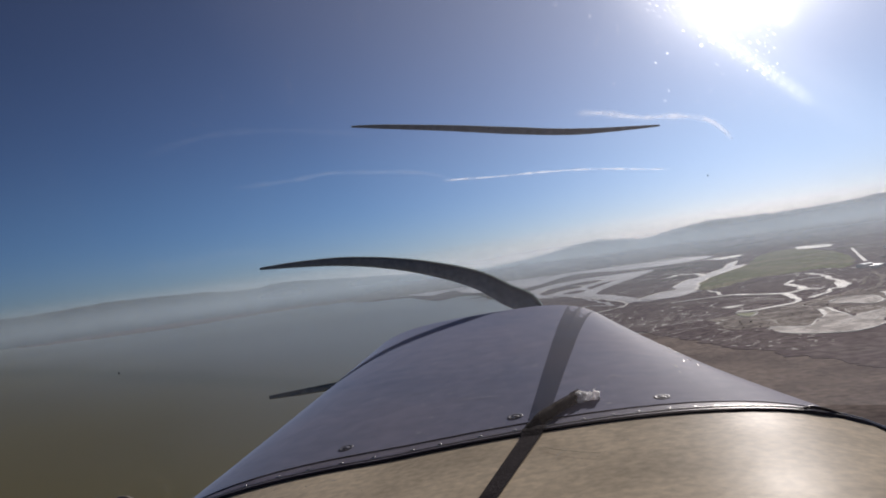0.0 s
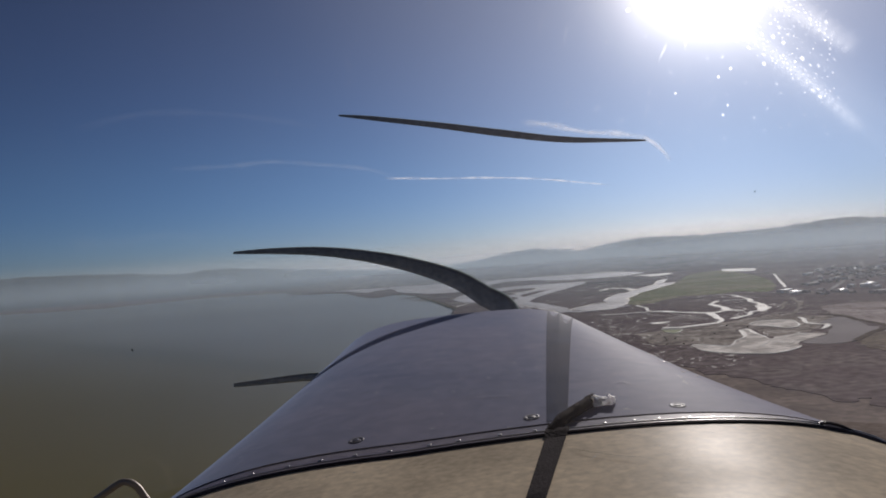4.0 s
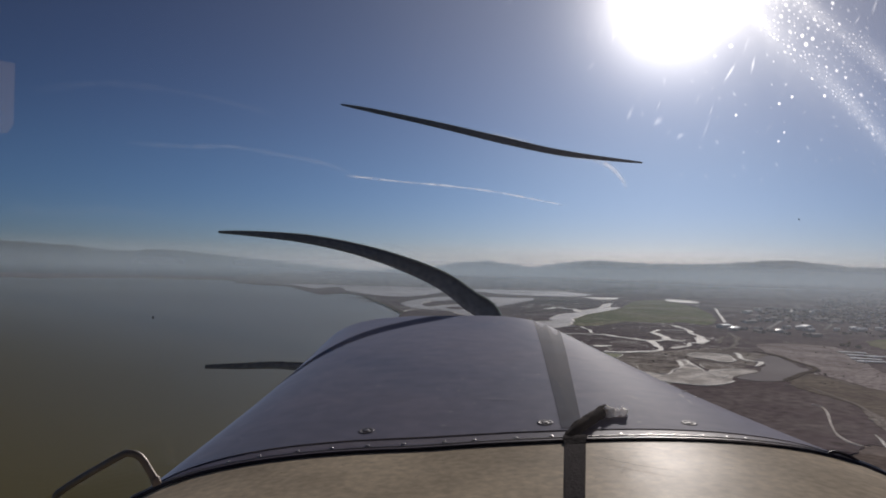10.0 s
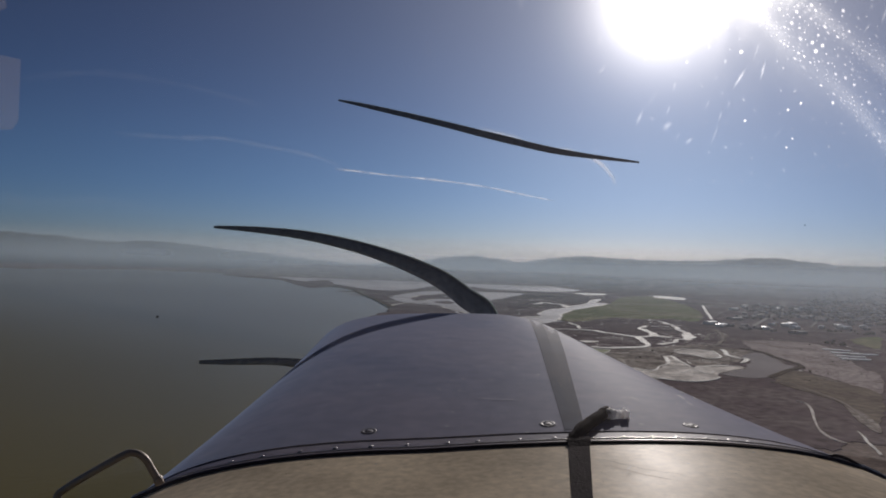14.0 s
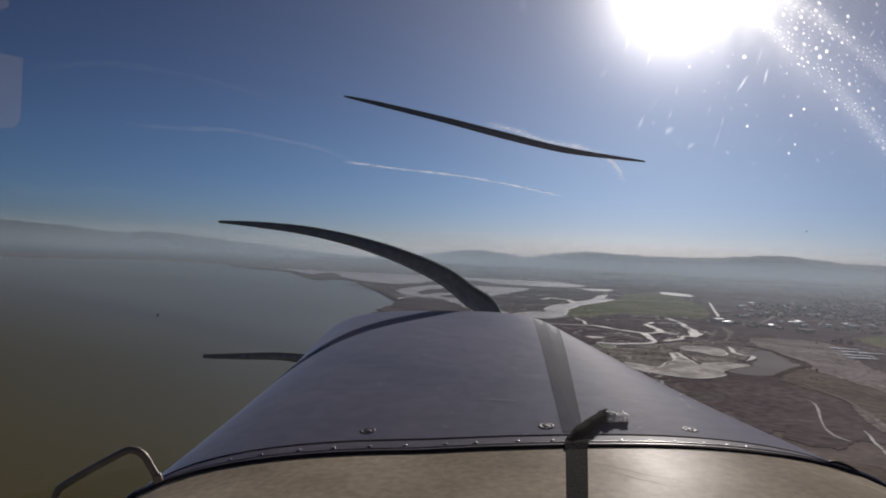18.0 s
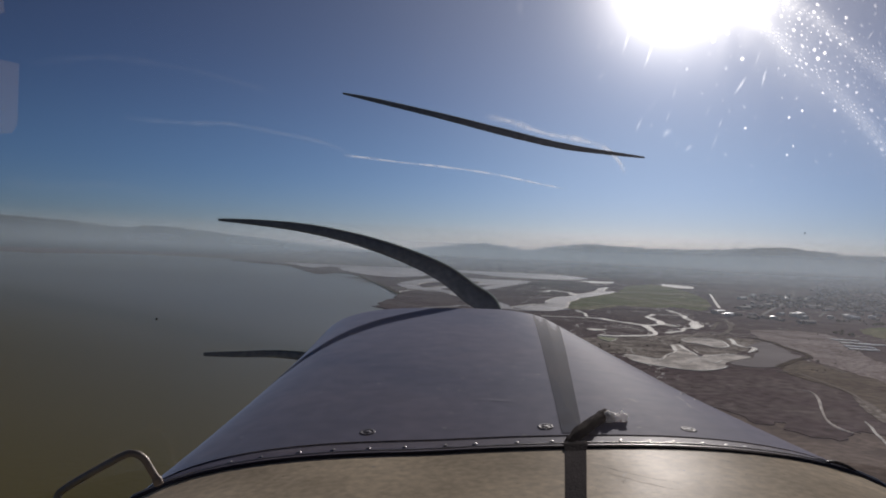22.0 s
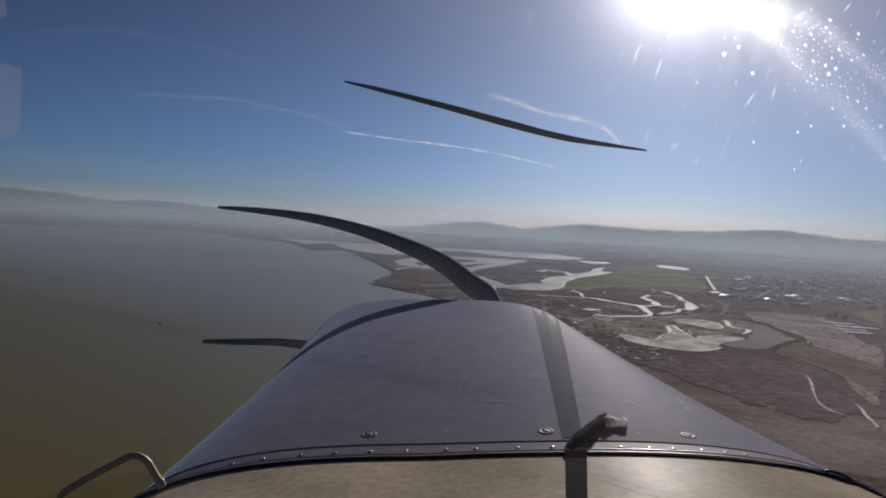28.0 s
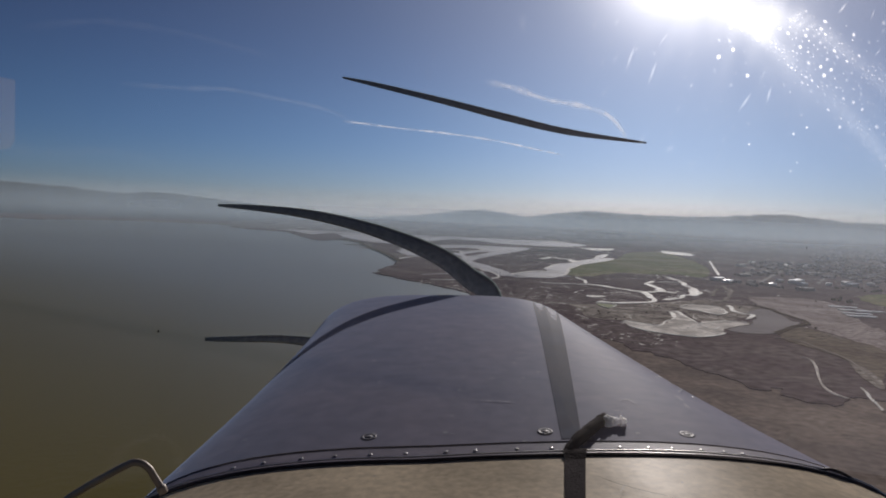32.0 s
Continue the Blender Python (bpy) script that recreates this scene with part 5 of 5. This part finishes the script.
nt.links.new(tr.outputs[0], mx.inputs[1]); nt.links.new(gl.outputs[0], mx.inputs[2])
nt.links.new(mx.outputs[0], dusty.inputs[1]); nt.links.new(glare_film.outputs[0], dusty.inputs[2]); nt.links.new(sprayed.outputs[0], o_.inputs["Surface"])
v, f, thick = [], [], []
NX, NZ = 230, 120
for i in range(NZ + 1):
    for k in range(NX + 1):
        px = -0.95 + 1.9 * k / NX
        base = -0.268 - 0.05 * abs((px - 0.12) / 0.6) ** 3
        pz = base + (0.75 - base) * i / NZ
        v.append(on_screen(px, pz))
        thick.append(grime(px, pz) if px > 0.1 and pz > 0 else 0.0)
for i in range(NZ):
    for k in range(NX):
        a = i * (NX + 1) + k
        f.append((a, a + 1, a + NX + 2, a + NX + 1))
windscreen = part("windscreen", mesh_of("windscreen", v, f, glass, True), aircraft, "clear scratched acrylic windscreen with dried specks")
windscreen.visible_shadow = False
windscreen.data.attributes.new("thickness", "FLOAT", "POINT").data.foreach_set("value", thick)


def speck_mat(name, colour, alpha, soft=True):
    """Dried dirt on the pane; it thins out from the middle of each spot to its rim. Not soft for the built reflection.
    """
    m = bpy.data.materials.new(name)
    m.use_nodes = True
    t = m.node_tree
    t.nodes.clear()
    a, b, c = (t.nodes.new(k) for k in ("ShaderNodeOutputMaterial", "ShaderNodeMixShader", "ShaderNodeBsdfTransparent"))
    b.inputs[0].default_value = alpha
    if soft:
        thick, mr = t.nodes.new("ShaderNodeAttribute"), t.nodes.new("ShaderNodeMapRange")
        thick.attribute_name = "thickness"
        mr.interpolation_type = "SMOOTHSTEP"
        mr.inputs["To Max"].default_value = alpha
        t.links.new(thick.outputs["Fac"], mr.inputs["Value"]); t.links.new(mr.outputs[0], b.inputs[0])
    t.links.new(c.outputs[0], b.inputs[1]); t.links.new(spray(t, colour), b.inputs[2]); t.links.new(b.outputs[0], a.inputs["Surface"])
    return m


M_SPECK, M_SMEAR, M_REFLECTION = speck_mat("dried_speck", (1, 1, 1), 0.12), speck_mat("dried_smear", (0.92, 0.93, 0.92), 0.035), speck_mat("milky_reflection", (0.62, 0.55, 0.55), 0.12, False)


def flake(vv, ff, px, pz, rx, rz, turn=0.0, sides=7, lift=0.001):
    """One flat spot: a middle point and a ragged rim."""
    k0 = len(vv)
    vv.append(on_screen(px, pz, lift))
    for k in range(sides):
        q = 2 * math.pi * k / sides
        r = rng.uniform(0.8, 1.2)
        ax, az = rx * r * math.cos(q), rz * r * math.sin(q)
        vv.append(on_screen(px + ax * math.cos(turn) - az * math.sin(turn), pz + ax * math.sin(turn) + az * math.cos(turn), lift))
    ff += [(k0, k0 + 1 + k, k0 + 1 + (k + 1) % sides) for k in range(sides)]


def dirt(name, vv, ff, material, label, dense):
    """Spots as one mesh; each spot has its own thickness in the middle and none at its rim."""
    me = mesh_of(name, vv, ff, material)
    at = me.attributes.new("thickness", "FLOAT", "POINT")
    middles = {t[0] for t in ff}
    level = 0.0
    for k in range(len(vv)):
        if k in middles:
            level = rng.uniform(*dense)
        at.data[k].value = level if k in middles else 0.0
    return part(name, me, windscreen, label)


spots = []


def free(px, pz, r):
    """True, and taken from then on, where no other spot lies yet."""
    if any(abs(px - x) < r + q and abs(pz - z) < r + q for x, z, q in spots):
        return False
    spots.append((px, pz, r))
    return True


for px, pz, r in ((0.407, 0.167, 0.0027), (0.466, 0.182, 0.0027), (0.484, 0.191, 0.0027), (0.528, 0.192, 0.0032), (0.363, 0.286, 0.0040), (0.402, 0.261, 0.0037), (0.382, 0.296, 0.0032),
                  (0.464, 0.131, 0.0027), (0.472, 0.143, 0.0022), (0.505, 0.262, 0.0040), (0.514, 0.270, 0.0035), (0.500, 0.274, 0.0032), (-0.010, 0.293, 0.0024), (-0.018, 0.286, 0.0024)):
    v, f = [], []
    free(px, pz, r * 1.2)
    flake(v, f, px, pz, r, r * 1.1, 0, 10)
    dirt("dried_droplet", v, f, M_SPECK, "round white dried droplet", (1.0, 1.0))
for px, pz, rx, rz, turn in ((-0.026, 0.262, 0.007, 0.020, 0.06), (-0.030, 0.238, 0.012, 0.006, 0.5), (0.300, 0.16, 0.010, 0.006, 0.7), (0.33, 0.14, 0.008, 0.005, 0.7), (-0.18, 0.235, 0.004, 0.005, 0), (-0.128, 0.265, 0.004, 0.010, 0),
                             (0.10, 0.33, 0.008, 0.018, 0.1), (0.40, 0.225, 0.003, 0.020, -0.6), (0.262, 0.17, 0.004, 0.014, -0.4), (0.275, 0.265, 0.003, 0.022, -0.35), (0.245, 0.285, 0.003, 0.026, -0.3)):
    v, f = [], []
    free(px, pz, rz * 0.7)
    flake(v, f, px, pz, rx, rz, turn, 13)
    dirt("dried_smear", v, f, M_SMEAR, "faint whitish dried smear", (0.9, 0.9))
v, f = [], []
for band in BANDS:
    for _ in range(int(420 * band[3])):
        px, pz = on_band(band, rng.random())
        px, pz, r, long = px + rng.gauss(0, 0.005), pz + rng.gauss(0, 0.005), rng.choice((0.0010, 0.0013, 0.0016, 0.0022, 0.0030)), rng.uniform(1, 2.4)
        if free(px, pz, r * (0.6 + 0.4 * long)):
            flake(v, f, px, pz, r * long, r, -0.78, 8)
for _ in range(620):
    s, w = rng.random(), rng.random()
    (xa, za), (xb, zb) = on_band(BANDS[0], s), on_band(BANDS[1], s)
    px, pz, r = xa + (xb - xa) * w + rng.gauss(0, 0.012), za + (zb - za) * w + rng.gauss(0, 0.012), rng.choice((0.0010, 0.0012, 0.0015, 0.0020, 0.0028, 0.0036))
    if free(px, pz, r * 1.3):
        flake(v, f, px, pz, r, r * rng.uniform(1, 1.5), 0.5, 8)
tagged(dirt("speck_film", v, f, M_SPECK, "dense pale dried specks in wiped bands", (0.15, 0.75)), kind="stuff")
v, f = [], []
for _ in range(60):
    px, pz, long = rng.uniform(0.14, 0.6), rng.uniform(0.12, 0.36), rng.uniform(0.008, 0.024)
    if free(px, pz, long * 0.6):
        flake(v, f, px, pz, rng.uniform(0.0012, 0.003), long, rng.uniform(-0.7, -0.2), 10)
tagged(dirt("grime_film", v, f, M_SMEAR, "faint whitish dried streaks", (0.25, 0.85)), kind="stuff")
v, f = [], []
for _ in range(900):
    px, pz = rng.uniform(0.20, 0.62), rng.uniform(0.07, 0.35)
    r = rng.choice((0.0010, 0.0014, 0.0020, 0.0032))
    if rng.random() < 0.25 + 0.75 * (px - 0.2) / 0.42 and free(px, pz, r * 1.5):
        flake(v, f, px, pz, r, r * rng.uniform(1, 1.8), rng.uniform(-0.8, 0.8), 7)
tagged(dirt("fine_speck_film", v, f, M_SMEAR, "fine faint dried specks", (0.15, 0.9)), kind="stuff")
for px, pz, r in ((-0.390, -0.097, 0.0016), (0.489, 0.025, 0.0011)):
    v, f = [], []
    flake(v, f, px, pz, r, r * 1.2)
    part("insect_speck", mesh_of("insect_speck", v, f, M_RUBBER), windscreen, "tiny dark insect mark")
# pale reflection at the pane's left edge, built as thin milky patches
v = [on_screen(*q, 0.002) for q in ((-0.640, 0.152), (-0.588, 0.154), (-0.580, 0.165), (-0.578, 0.248), (-0.640, 0.262))]
v += [on_screen(*q, 0.005) for q in ((-0.640, 0.152), (-0.588, 0.154), (-0.580, 0.165), (-0.578, 0.248), (-0.640, 0.262))]
part("pane_reflection", mesh_of("pane_reflection", v, [(0, 1, 2, 3, 4), (9, 8, 7, 6, 5)] + [(k, 5 + k, 5 + (k + 1) % 5, (k + 1) % 5) for k in range(5)], M_REFLECTION), windscreen, "milky clear patch added as a reflection in the pane")
v = [on_screen(*q, 0.002) for q in ((-0.640, 0.345), (-0.602, 0.345), (-0.598, 0.318), (-0.640, 0.300))]
v += [on_screen(*q, 0.005) for q in ((-0.640, 0.345), (-0.602, 0.345), (-0.598, 0.318), (-0.640, 0.300))]
part("pane_reflection", mesh_of("pane_reflection", v, [(0, 1, 2, 3), (7, 6, 5, 4)] + [(k, 4 + k, 4 + (k + 1) % 4, (k + 1) % 4) for k in range(4)], M_REFLECTION), windscreen, "milky clear patch added as a reflection in the pane")
